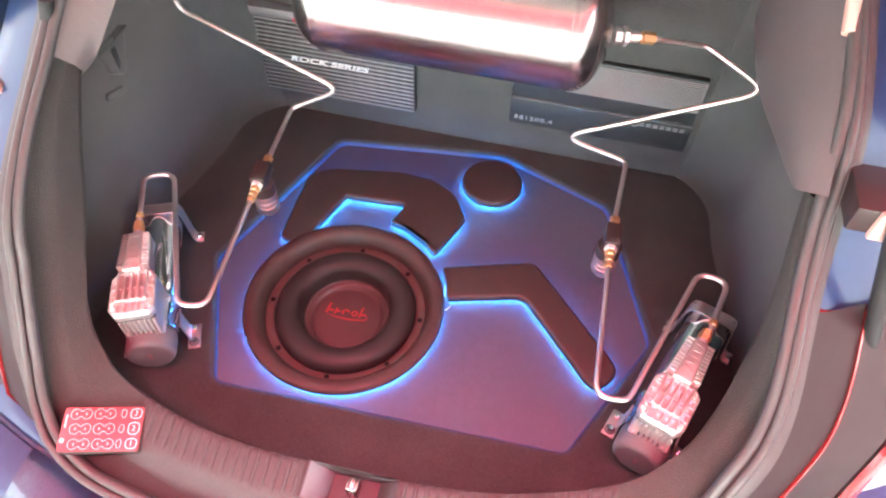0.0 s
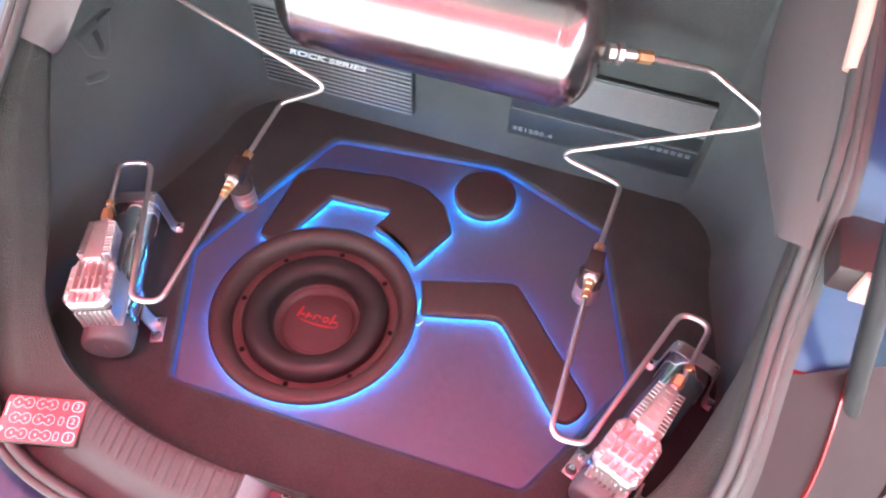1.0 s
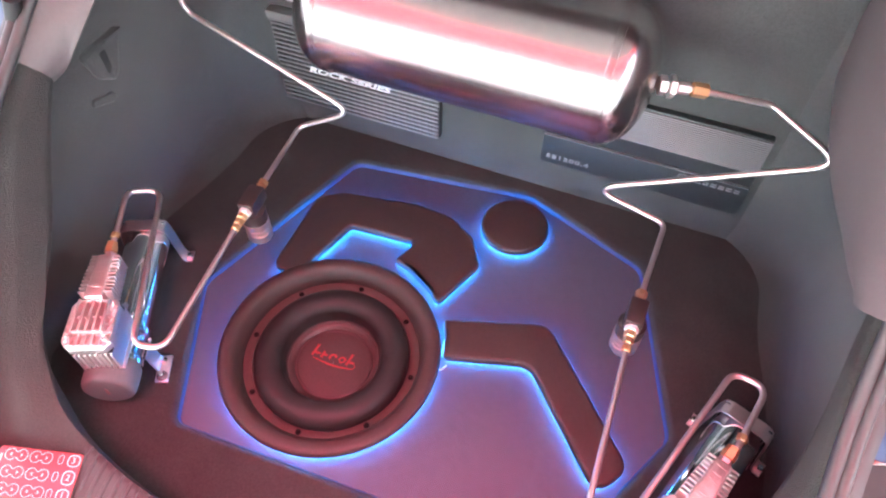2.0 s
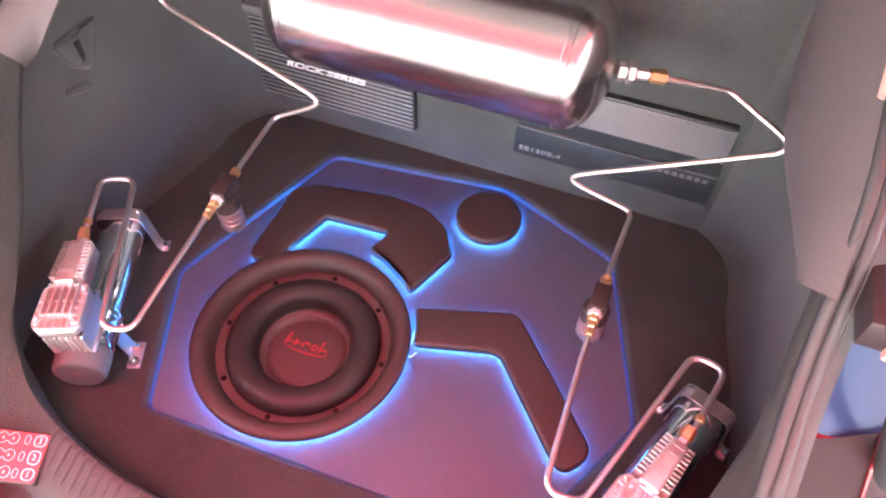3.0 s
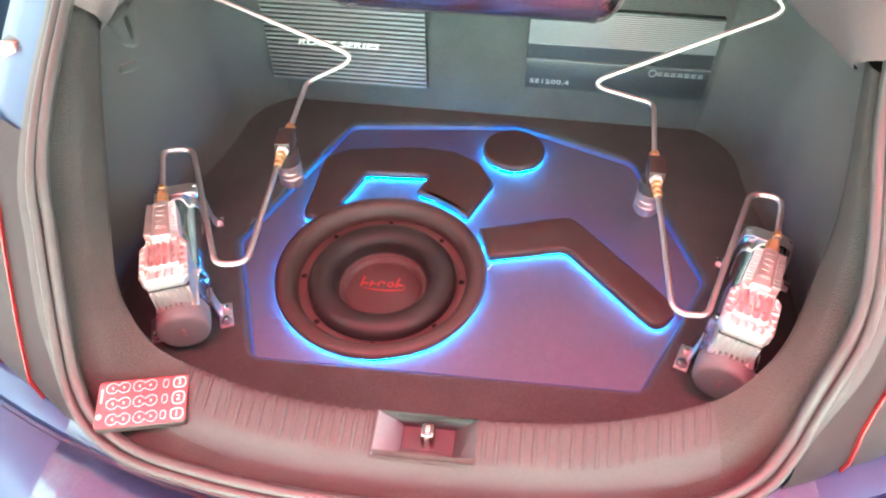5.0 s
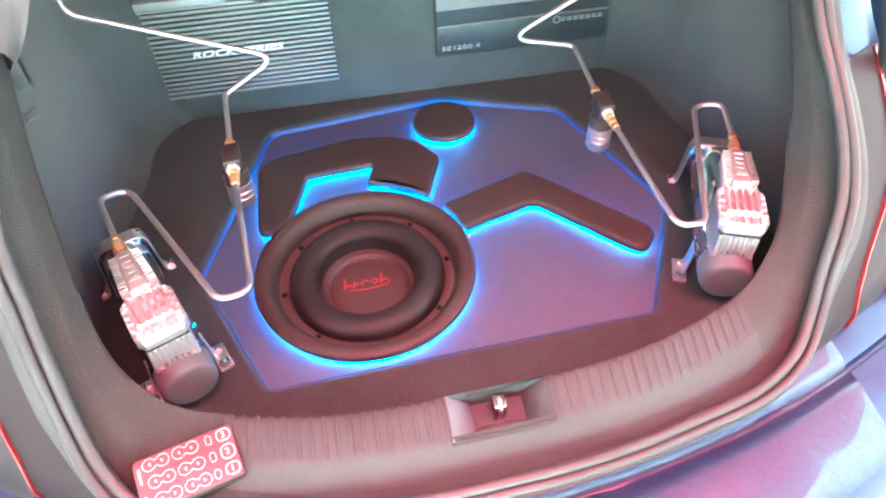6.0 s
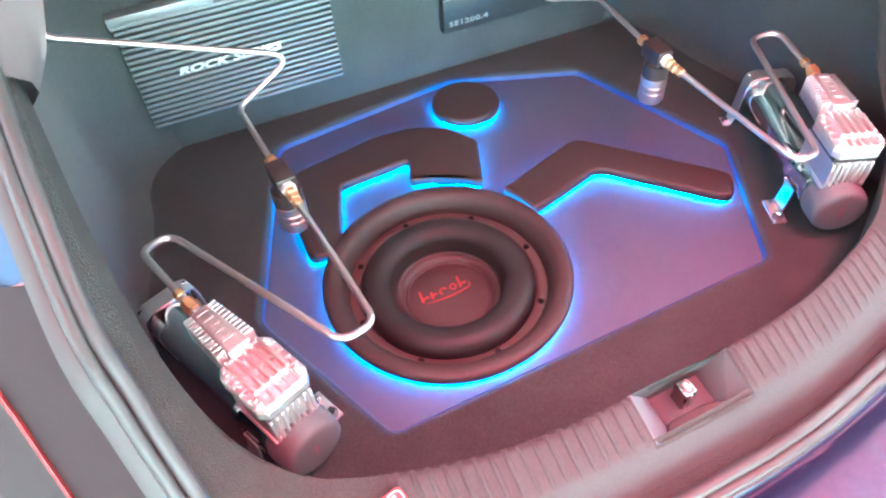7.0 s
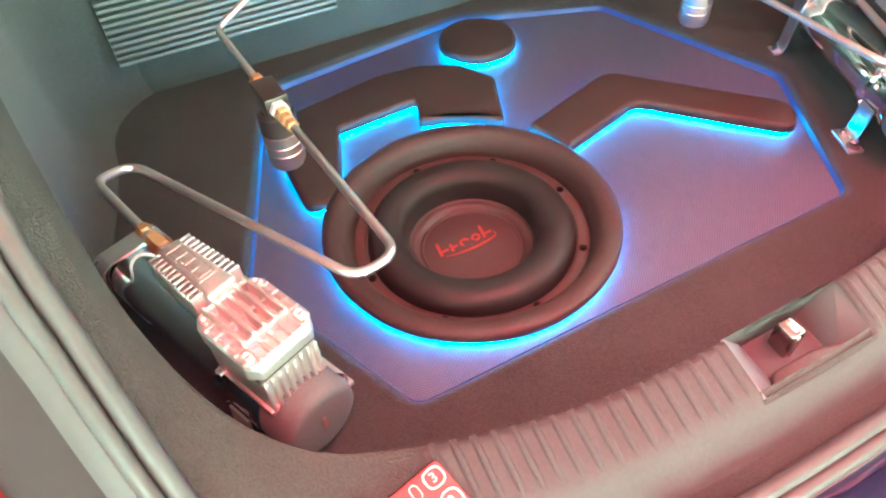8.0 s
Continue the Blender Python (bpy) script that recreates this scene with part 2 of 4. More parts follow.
def ring_line(points, radius, seg=5):
    """A closed outline with rounded corners; radius one number or one a corner."""
    pts = [Vector((*p, 0)) if len(p) == 2 else Vector(p) for p in points]
    n = len(pts)
    radii = radius if isinstance(radius, (list, tuple)) else [radius] * n
    out = []
    for i in range(n):
        a, b, c = pts[i - 1], pts[i], pts[(i + 1) % n]
        u, w = (a - b).normalized(), (c - b).normalized()
        d = min(radii[i] / max(math.tan(u.angle(w) / 2), 1e-3), (a - b).length * 0.49, (c - b).length * 0.49)
        for k in range(seg + 1):
            t = k / seg
            out.append((b + u * d) * (1 - t) ** 2 + b * 2 * t * (1 - t) + (b + w * d) * t * t)
    return out


def inset(line, d):
    """A closed flat outline moved inwards (it runs anticlockwise)."""
    n = len(line)
    out = []
    for i in range(n):
        a, b, c = line[i - 1], line[i], line[(i + 1) % n]
        n1, n2 = Vector((-(b - a).y, (b - a).x, 0)), Vector((-(c - b).y, (c - b).x, 0))
        s = n1.normalized() + n2.normalized()
        s = s / max(s.length_squared, 0.5) * 2 if s.length > 1e-4 else Vector()
        out.append(b + s * d)
    return out


def area(line):
    return sum(a.x * b.y - b.x * a.y for a, b in zip(line, line[1:] + line[:1])) / 2


def pad(line, z0, z1, soft, seg=5, bm=None, bottom=True):
    """A cushion: an outline raised from z0 to z1, its top edge rounded by soft."""
    bm = bm or bmesh.new()
    if area(line) < 0:
        line = line[::-1]
    rows = [[Vector((p.x, p.y, z0)) for p in line]]
    for k in range(seg + 1):
        a = math.pi / 2 * k / seg
        rows.append([Vector((p.x, p.y, z1 - soft + soft * math.sin(a))) for p in inset(line, soft * (1 - math.cos(a)))])
    vs = grid(bm, rows, closed=True)
    flat = [bm.faces.new(vs[-1])]
    if bottom:
        flat.append(bm.faces.new(vs[0][::-1]))
    for fc in flat:
        fc.normal_update()
    bmesh.ops.triangulate(bm, faces=flat, ngon_method="EAR_CLIP")
    return bm


def ribbon(line, z0, z1, bm=None, closed=True):
    """An upright band along an outline."""
    bm = bm or bmesh.new()
    grid(bm, [[Vector((p.x, p.y, z0)) for p in line], [Vector((p.x, p.y, z1)) for p in line]], closed=closed)
    return bm


def lettering(text, size, depth=0.0004, shear=0.0, spacing=1.0, bold=0.0):
    """Raised letters as a bmesh, in the x-y plane from the origin."""
    cu = bpy.data.curves.new("lettering", "FONT")
    cu.body, cu.size, cu.extrude, cu.shear, cu.space_character, cu.offset = text, size, depth, shear, spacing, bold
    ob = bpy.data.objects.new("lettering", cu)
    scene.collection.objects.link(ob)
    dg = bpy.context.evaluated_depsgraph_get()
    me = bpy.data.meshes.new_from_object(ob.evaluated_get(dg))
    bm = bmesh.new()
    bm.from_mesh(me)
    bpy.data.objects.remove(ob)
    bpy.data.curves.remove(cu)
    bpy.data.meshes.remove(me)
    return bm


def between(a, b):
    """The pose at a whose z points to b, and the way's length."""
    a, b = Vector(a), Vector(b)
    return Matrix.Translation(a) @ (b - a).to_track_quat("Z", "Y").to_matrix().to_4x4(), (b - a).length


def moved(bm, m):
    bmesh.ops.transform(bm, matrix=m, verts=bm.verts)
    return bm


# ---------------------------------------------------------------- setting: boot floor, walls, trim, body
SUB = (0.0085, 0.0105)     # middle of the loudspeaker
PANEL = [(-0.148, -0.180), (0.423, -0.160), (0.536, 0.063), (0.435, 0.355), (0.208, 0.443), (-0.133, 0.400), (-0.250, 0.05)]
edge = ring_line(PANEL, [0.02, 0.02, 0.03, 0.03, 0.05, 0.03, 0.03])
edge = [a.lerp(c, k / 6) for a, c in zip(edge, edge[1:] + edge[:1]) for k in range(6) if (c - a).length > 0.03 or not k]
RIM = 0.013

# black carpeted floor with a window cut for the panel, its rim rolled over
bm = bmesh.new()
centre = Vector((0.14, 0.12, 0))
rows = []
for k in range(7):
    a = math.pi / 2 * k / 6
    rows.append([Vector((p.x, p.y, RIM * math.sin(a))) for p in inset(edge, -RIM * (1 - math.cos(a)))])
rows.insert(0, [Vector((p.x, p.y, -0.02)) for p in edge])
far = []
for p in rows[-1]:
    d = p - centre
    sx = 0.66 / max(abs(d.x), 1e-6)
    sy = (0.42 if d.y > 0 else 0.50) / max(abs(d.y), 1e-6)
    far.append(Vector((centre.x + d.x * min(sx, sy), centre.y + d.y * min(sx, sy), RIM)))
rows.append(far)
rows.append([Vector((p.x, p.y, -0.05)) for p in far])
grid(bm, rows, closed=True)
floor = part("floor", bm, CARPET, angle=50)
tagged(floor, "black carpeted false floor of the car boot", "floor", kind="structure")

# woven panel set into it
hole = Vector((*SUB, 0))
outline = inset(edge, 0.0005)
rows = []
for r, z in ((0, -0.018), (0, 0.0), (1, 0.0), (1, -0.018)):
    rows.append([Vector((p.x, p.y, z)) if not r else hole + (p - hole).normalized() * 0.150 + Vector((0, 0, z)) for p in outline])
bm = bmesh.new()
grid(bm, rows, closed=True)
panel = thing("floor_panel", pose(0, 0, 0), "grey woven vinyl panel sunk into the carpeted boot floor", "panel")
part("panel_board", bm, WEAVE, panel, smooth=False)
# light strip widened up the rolled rim to paint its glow there
bm = bmesh.new()
grid(bm, [[Vector((p.x, p.y, RIM * math.sin(a) + 0.0003)) for p in inset(edge, 0.0010 - RIM * (1 - math.cos(a)))] for a in (0, 0.3, 0.6)], closed=True)
part("led_strip", bm, RIMGLOW, panel, "blue light strip round the panel edge, widened to paint its glow on the rim")

# trim round the opening: the inner lip and the outer line by the rubber seal, from the middle of the sill up one side
LIP = [(0, -0.300, 0.115), (0.0635, -0.299, 0.115), (0.14, -0.296, 0.115), (0.22, -0.286, 0.115), (0.31, -0.262, 0.115), (0.375, -0.236, 0.117), (0.415, -0.207, 0.128), (0.447, -0.172, 0.152),
       (0.474, -0.118, 0.183), (0.490, -0.064, 0.226), (0.498, -0.010, 0.305), (0.50, 0.057, 0.400), (0.503, 0.088, 0.428)]
SEALLINE = [(0, -0.400, 0.080), (0.0635, -0.400, 0.080), (0.15, -0.397, 0.080), (0.25, -0.386, 0.080), (0.35, -0.367, 0.084), (0.414, -0.336, 0.096), (0.449, -0.299, 0.121), (0.467, -0.264, 0.158),
            (0.479, -0.230, 0.205), (0.489, -0.194, 0.258), (0.499, -0.148, 0.320), (0.502, -0.075, 0.385), (0.505, 0.025, 0.450), (0.505, 0.130, 0.520), (0.49, 0.30, 0.620)]


def smooth_line(ctrl, per=5):
    """A Catmull-Rom line through the points."""
    p = [Vector(c) for c in ctrl]
    p = [p[0] * 2 - p[1]] + p + [p[-1] * 2 - p[-2]]
    out = []
    for a, b, c, d in zip(p, p[1:], p[2:], p[3:]):
        for k in range(per):
            t = k / per
            out.append(0.5 * (2 * b + (c - a) * t + (2 * a - 5 * b + 4 * c - d) * t * t + (3 * b - a - 3 * c + d) * t ** 3))
    return out + [p[-2]]


SKEW = 0.035           # the tail stands a little askew to the amplifier board


def ease(t):
    t = min(1, max(0, t))
    return t * t * (3 - 2 * t)


def placed(p, s, o=0.0, y=0.0, z=0.0, sag=1.0):
    """A point of one half of the opening on its side of the car, moved outwards, ahead and up; the east side sags a little."""
    askew = SKEW * min(1, max(0, 1 - (p.z - 0.12) / 0.15))
    if s < 0:
        return Vector((AX - p.x - o, p.y + y - askew * p.x, p.z + z))
    scale = 0.975 - 0.012 * ease((p.z - 0.28) / 0.14)
    here = sag * ease(p.x / 0.3) * (1 - ease((p.z - 0.40) / 0.12))
    down = 0.016 + 0.038 * ease((p.z - 0.18) / 0.14)
    shift = -0.009 + 0.013 * ease((p.z - 0.14) / 0.14)
    return Vector((AX + scale * p.x + here * shift + o, p.y + y + askew * p.x + here * 0.013, p.z + z - here * down))


def side(line, s, sag=1.0):
    return [placed(p, s, sag=sag) for p in line]


lip, seal = smooth_line(LIP), smooth_line(SEALLINE)
both = lambda line, sag=1.0: side(line, -1)[::-1] + side(line, 1, sag)[1:]  # noqa: E731
N = len(lip)
lip2, seal2 = both(lip, 0.35), both(seal[:N])
# outward direction of the section at each place along the opening
rows = []
for a, b in zip(lip2, seal2):
    d = b - a
    out = Vector(((a.x - AX) * 0.9, 0, 0))
    up = Vector((-(a.x - AX) * 1.6 * min(1, max(0, (abs(a.x - AX) - 0.25) / 0.25)) * 0.6, 0, 1 - 0.9 * min(1, max(0, (a.z - 0.118) / 0.06)))).normalized()
    sect = [a - up * 0.11 + Vector((0, 0.004, 0)), a - up * 0.02 + Vector((0, 0.002, 0)), a - up * 0.004, a + d * 0.02 + up * 0.001]
    for t, h in ((0.12, 0.003), (0.3, 0.0035), (0.46, 0.004), (0.53, 0.0025), (0.62, -0.004), (0.75, -0.010), (0.88, -0.014), (1.0, -0.016)):
        sect.append(a + d * t + up * h)
    rows.append(sect)
bm = bmesh.new()
vs = grid(bm, rows)
gone = [f for f in bm.faces if all(abs(v.co.x - AX) < 0.065 for v in f.verts) and -0.345 < f.calc_center_median().y < -0.2998 and f.calc_center_median().z > 0.1]
bmesh.ops.delete(bm, geom=gone, context="FACES")
sill = part("sill_trim", bm, TRIMCARPET, angle=60)
tagged(sill, "grey moulded plastic trim round the boot opening and sill", "trim", kind="structure")

# rubber seal: a double bead
line2 = both(seal)
line2 = [p + Vector((0, -0.003, 0.002)) for p in line2]
sealob = thing("door_seal", pose(0, 0, 0), "grey double-bead rubber seal round the boot opening", "seal", kind="structure")
part("bead", tube(line2, 0.0075, 10), SEAL, sealob)
part("bead", tube([p + Vector(((p.x - AX) * 0.022, -0.011, -0.004)) for p in line2], 0.006, 10), SEAL, sealob)

# painted flange just outside the seal
rows = []
for p in line2:
    low = 1 - min(1, max(0, (p.z - 0.09) / 0.1))
    o = (p.x - AX) * (0.060 - 0.040 * low)
    rows.append([p + Vector((o * 0.1, -0.004, -0.004)), p + Vector((o * 0.6, -0.018, -0.008)), p + Vector((o, -0.017, -0.014)), p + Vector((o * 1.05, 0.03, -0.03))])
bm = bmesh.new()
grid(bm, rows)
flange = part("body_flange", bm, GREYPAINT, angle=50)
tagged(flange, "pinkish grey painted flange around the tailgate opening", "car body", kind="structure")


# grey tail lamp backs beside the opening, blue quarter above, gas strut and bump stop
def quarter(s, name):
    def at(p, o, y, z):
        return placed(p, s, o, y, z)
    low = [p for p in seal if 0.125 < p.z < (0.362 if s < 0 else 0.402)]
    low = [Vector((low[0].x - 0.004, low[0].y - 0.02, z)) for z in (0.03, 0.06, 0.09)] + low
    bm = bmesh.new()
    grid(bm, [[at(p, 0.014, -0.012, -0.01), at(p, 0.045, 0.0, -0.012), at(p, 0.070, 0.014, -0.013), at(p, 0.092, 0.026, -0.014)] for p in low])
    lampob = thing("tail_lamp", pose(0, 0, 0), "grey backed tail lamp with a red lens edge", "tail lamp", "tail lamps")
    part("lamp_back", bm, LAMPGREY, lampob, angle=60)
    bm = bmesh.new()
    grid(bm, [[at(p, 0.188, 0.072, -0.014), at(p, 0.192, 0.066, -0.014), at(p, 0.208, 0.074, -0.014), at(p, 0.220, 0.095, -0.014), at(p, 0.224, 0.18, -0.014)] for p in low])
    part("lens", bm, LENS, lampob, "red lens edge", angle=50)
    bm = bmesh.new()
    grid(bm, [[at(p, 0.092, 0.026, -0.014), at(p, 0.0925, 0.021, -0.014), at(p, 0.0955, 0.022, -0.014), at(p, 0.096, 0.027, -0.014)] for p in low])
    part("red_line", bm, LENS, lampob, "thin red line on the lamp back", angle=30)
    bm = bmesh.new()
    grid(bm, [[at(p, 0.096, 0.027, -0.014), at(p, 0.140, 0.047, -0.014), at(p, 0.180, 0.068, -0.014), at(p, 0.182, 0.080, -0.014), at(p, 0.188, 0.082, -0.014), at(p, 0.188, 0.072, -0.014)] for p in low])
    part("lamp_rim", bm, RIMGREY, lampob, "pale grey outer rim", angle=30)
    top = low[-1]
    bm = bmesh.new()
    grid(bm, [[at(top, o, y - 0.001, dz - 0.010 - 0.25 * o) for o, y in ((0.012, -0.012), (0.045, 0.0), (0.085, 0.022), (0.120, 0.040))] for dz in (0.0, 0.004, 0.006)] + [[at(top, o, y + 0.014, -0.006 - 0.25 * o) for o, y in ((0.012, -0.012), (0.045, 0.0), (0.085, 0.022), (0.120, 0.040))]])
    part("top_edge", bm, LENS, lampob, "red upper lens edge", angle=50)
    high = [p for p in seal if p.z > (0.345 if s < 0 else 0.380)]
    bm = bmesh.new()
    grid(bm, [[at(p, 0.014, -0.006, -0.014), at(p, 0.045, 0.004, -0.016), at(p, 0.085, 0.030, -0.018), at(p, 0.120, 0.056, -0.016), at(p, 0.140, 0.12, -0.016)] for p in high])
    tagged(part(name, bm, BLUEPAINT, angle=50), "glossy blue painted rear quarter panel of the car", "car body", kind="structure")
    strut = thing("gas_strut", pose(0, 0, 0), "black gas strut beside the tailgate opening", "gas strut", "tailgate gas struts")
    q0 = Vector((AX + s * 0.605, -0.050 if s > 0 else 0.015, 0.273 if s > 0 else 0.20))
    q2 = q0 + Vector((-s * 0.135, 0.075, 0.438))
    part("cylinder", tube([q0, q0.lerp(q2, 0.7)], 0.0105, 14), RUBBER, strut)
    part("rod", tube([q0.lerp(q2, 0.7), q2], 0.0045, 10), CHROME, strut)
    part("socket", lathe([(0.0004, -0.016), (0.010, -0.014), (0.013, -0.004), (0.013, 0.012), (0.0105, 0.018)], 20, between(q0, q2)[0]), BLACKBLOCK, strut)
    part("mounting_bracket", pad(ring_line([(-0.030, -0.022), (0.030, -0.030), (0.018, 0.026), (-0.016, 0.026)], 0.006, 3), -0.006, 0.006, 0.002, 2), BLACKBLOCK, strut, "dark grey mounting bracket").matrix_world = between(q0 + Vector((s * 0.012, 0.016, -0.004)), q0 + Vector((s * 0.2, -0.9, 0.5)))[0]
    stop = thing("bump_stop", pose(0, 0, 0), "pinkish plastic tailgate bump stop on the quarter panel", "bump stop", "tailgate bump stops")
    c = Vector((AX + s * (0.546 if s > 0 else 0.598), -0.015 if s > 0 else -0.010, 0.452 if s > 0 else 0.384))
    wide = 0.0165 if s > 0 else 0.012
    part("block", box(-wide, wide, 0.002, 0.012, -0.020, 0.020, bevel=0.003, m=Matrix.Translation(c)), STOPPINK, stop)
    part("base", box(-0.015 if s < 0 else -0.040, 0.015, 0.010, 0.060 if s < 0 else 0.085, -0.018, 0.018, bevel=0.003, m=Matrix.Translation(c)), BLACKBLOCK, stop)


quarter(-1, "quarter_panel_west")
quarter(1, "quarter_panel_east")

# bumper below, with its groove
rows = []
for k in range(49):
    o = (k - 24) / 24 * 0.78
    X = AX + o
    y = -0.420 + 0.35 * o * o + SKEW * o
    rows.append([Vector((X, y + 0.10, 0.030)), Vector((X, y + 0.02, 0.034)), Vector((X, y + 0.006, 0.030)), Vector((X, y + 0.002, 0.020)), Vector((X, y - 0.003, 0.020)), Vector((X, y - 0.006, 0.029)),
                 Vector((X, y - 0.03, 0.032)), Vector((X, y - 0.09, 0.026)), Vector((X, y - 0.12, 0.010)), Vector((X, y - 0.14, -0.04)), Vector((X, y - 0.15, -0.30))])
bm = bmesh.new()
grid(bm, rows)
bumper = part("bumper", bm, BLUEPAINT, angle=35)
tagged(bumper, "glossy blue-violet rear bumper with a groove along its top", "bumper", kind="structure")
# clear film drawn over the middle of the bumper's top, slightly wrinkled
rng = random.Random(5)
sheet = bmesh.new()
lines = []
for k in range(9, 40):
    r = [p.copy() for p in rows[k][:9]]
    lines.append([p + Vector((0, rng.uniform(-0.001, 0.001), 0.0014 + (rng.uniform(0, 0.0045) if i in (0, 1, 6, 7) and 9 < k < 39 else 0))) for i, p in enumerate(r)])
grid(sheet, lines)
tagged(part("protective_film", sheet, FILM, angle=70), "wrinkled pinkish protective film lying on the bumper", "film")

# plain sides of the car body beside and under the boot
for s, nm in ((-1, "body_side_west"), (1, "body_side_east")):
    bm = bmesh.new()
    rows = []
    for y in (0.10, 0.16, 0.30, 0.62):
        rows.append([Vector((AX + s * x, y, z)) for x, z in ((0.63, 0.815 if y > 0.25 else 0.64), (0.645, 0.62), (0.66, 0.46), (0.715, 0.34), (0.73, 0.20), (0.74, 0.02), (0.73, -0.20), (0.70, -0.42), (0.60, -0.45))])
    grid(bm, rows)
    tagged(part(nm, bm, BLUEPAINT, angle=60), "glossy blue painted side of the car body", "car body", kind="structure")

# carpeted side walls, back board and roof
for s, nm in ((-1, "wall_west"), (1, "wall_east")):
    stations = []
    for y, dx, top in ((-0.27, -0.12, 0.09), (-0.20, -0.05, 0.095), (-0.14, -0.01, 0.105), (-0.085, 0.0, 0.14), (-0.04, 0.0, 0.20), (0.02, 0.0, 0.30), (0.08, 0.0, 0.39), (0.16, -0.003, 0.48), (0.26, -0.006, 0.58), (0.325, -0.008, 0.66)):
        stations.append((Vector((AX + s * (0.55 + dx), y + SKEW * s * 0.5 * min(1, (0.36 - y) / 0.1), 0)), Vector((-s, 0, 0)), top, 1))
    for k in range(13):
        a = math.pi / 2 * k / 12
        stations.append((Vector((AX + s * (0.422 + 0.120 * math.cos(a)), 0.355 + 0.120 * math.sin(a), 0)), Vector((-s * math.cos(a), -math.sin(a), 0)), min(0.82, 0.68 + 0.03 * k), 1 - (k / 12) ** 2))
    rows = []
    for p, n, top, foot in stations:
        wide = 0.026 * min(1, max(0, (p.y + 0.2) / 0.1)) + 0.030 * min(1, max(0, (p.y - 0.14) / 0.16))
        wide *= foot
        tall = 0.032 + 0.030 * min(1, max(0, (p.y - 0.14) / 0.16))
        row = [p + n * wide * (1 - a) ** 2 + Vector((0, 0, RIM - 0.004 + (tall + 0.004) * h)) for a, h in ((0.0, 0.0), (0.1, 0.08), (0.25, 0.15), (0.45, 0.28), (0.7, 0.55), (1.0, 1.0))]
        row += [p + Vector((0, 0, RIM + tall + (top - RIM - tall) * k / 6)) for k in range(1, 7)]
        rows.append(row + [p - n * 0.03 + Vector((0, 0, top)), p - n * 0.03 + Vector((0, 0, RIM - 0.004))])
    bm = bmesh.new()
    vs = grid(bm, rows, closed=True)
    bm.faces.new(vs[0])
    bm.faces.new(vs[-1])
    tagged(part(nm, bm, FELT, angle=60), "charcoal felt-lined side wall of the boot, curving into the back", "wall", kind="structure")
tagged(part("wall_north", box(AX - 0.43, AX + 0.43, 0.474, 0.51, -0.05, 1.0, bevel=0.002), BOARD), "charcoal carpeted board closing the boot at the seat backs", "wall", kind="structure")
tagged(part("ceiling", box(AX - 0.64, AX + 0.64, 0.30, 0.53, 0.80, 0.83), PILLAR), "grey lining at the rear edge of the roof", "ceiling", kind="structure")
lid = box(AX - 0.56, AX + 0.56, -1.15, 0.0, -0.02, 0.02, bevel=0.015, m=pose(0, 0.32, 0.875, -41, 0, 0))
tagged(part("tailgate", lid, TAILLINING), "grey lined underside of the raised tailgate", "tailgate", kind="structure")
# unseen canopy, assumed from pink reflections, added to tint and block light
cloth = bmesh.new()
grid(cloth, [[Vector((AX - 2.2 + 4.4 * i / 20, -2.3 + 3.7 * j / 14, 1.86 + 0.10 * math.sin(math.pi * j / 14) - 0.03 * abs(math.sin(math.pi * i / 5)))) for i in range(21)] for j in range(15)])
awning = thing("awning", pose(0, 0, 0), "unseen red canopy added above the car to tint and block light", "awning", kind="structure")
part("cloth", cloth, CLOTH, awning)
for x in (AX - 2.2, AX + 2.2):
    for y in (-2.3, 1.4):
        part("post", tube([(x, y, -0.66), (x, y, 1.86)], 0.02, 12), LAMPGREY, awning)
# unseen slab added to keep high sky light off the sill
tagged(part("sky_blocker", box(AX - 3.2, AX + 3.2, -6.2, -2.34, 2.02, 2.08), CONCRETE), "unseen grey slab added behind the car to block sky light", "roof", kind="structure")
# unseen walls added to hide side sky and bounce neutral light inside
for s, nm in ((-1, "bounce_wall_west"), (1, "bounce_wall_east")):
    tagged(part(nm, box(min(AX + s * 3.2, AX + s * 3.32), max(AX + s * 3.2, AX + s * 3.32), -6.2, 4.0, -0.66, 2.6), BOUNCEWHITE), "unseen white wall added beside the car to bounce light", "wall", kind="structure")
tagged(part("ground", box(-60, 60, -60, 60, -0.70, -0.66), CONCRETE), "pale concrete ground under the car", "ground", kind="structure")

# pale upper pillar trims
LOWEDGE = {-1: [(0.50, 0.055, 0.397), (0.482, 0.070, 0.415), (0.465, 0.088, 0.445), (0.452, 0.140, 0.490), (0.445, 0.215, 0.545), (0.44, 0.33, 0.62)],
           1: [(0.488, 0.080, 0.405), (0.479, 0.115, 0.404), (0.473, 0.170, 0.398), (0.465, 0.24, 0.388), (0.460, 0.33, 0.378), (0.460, 0.46, 0.38)]}
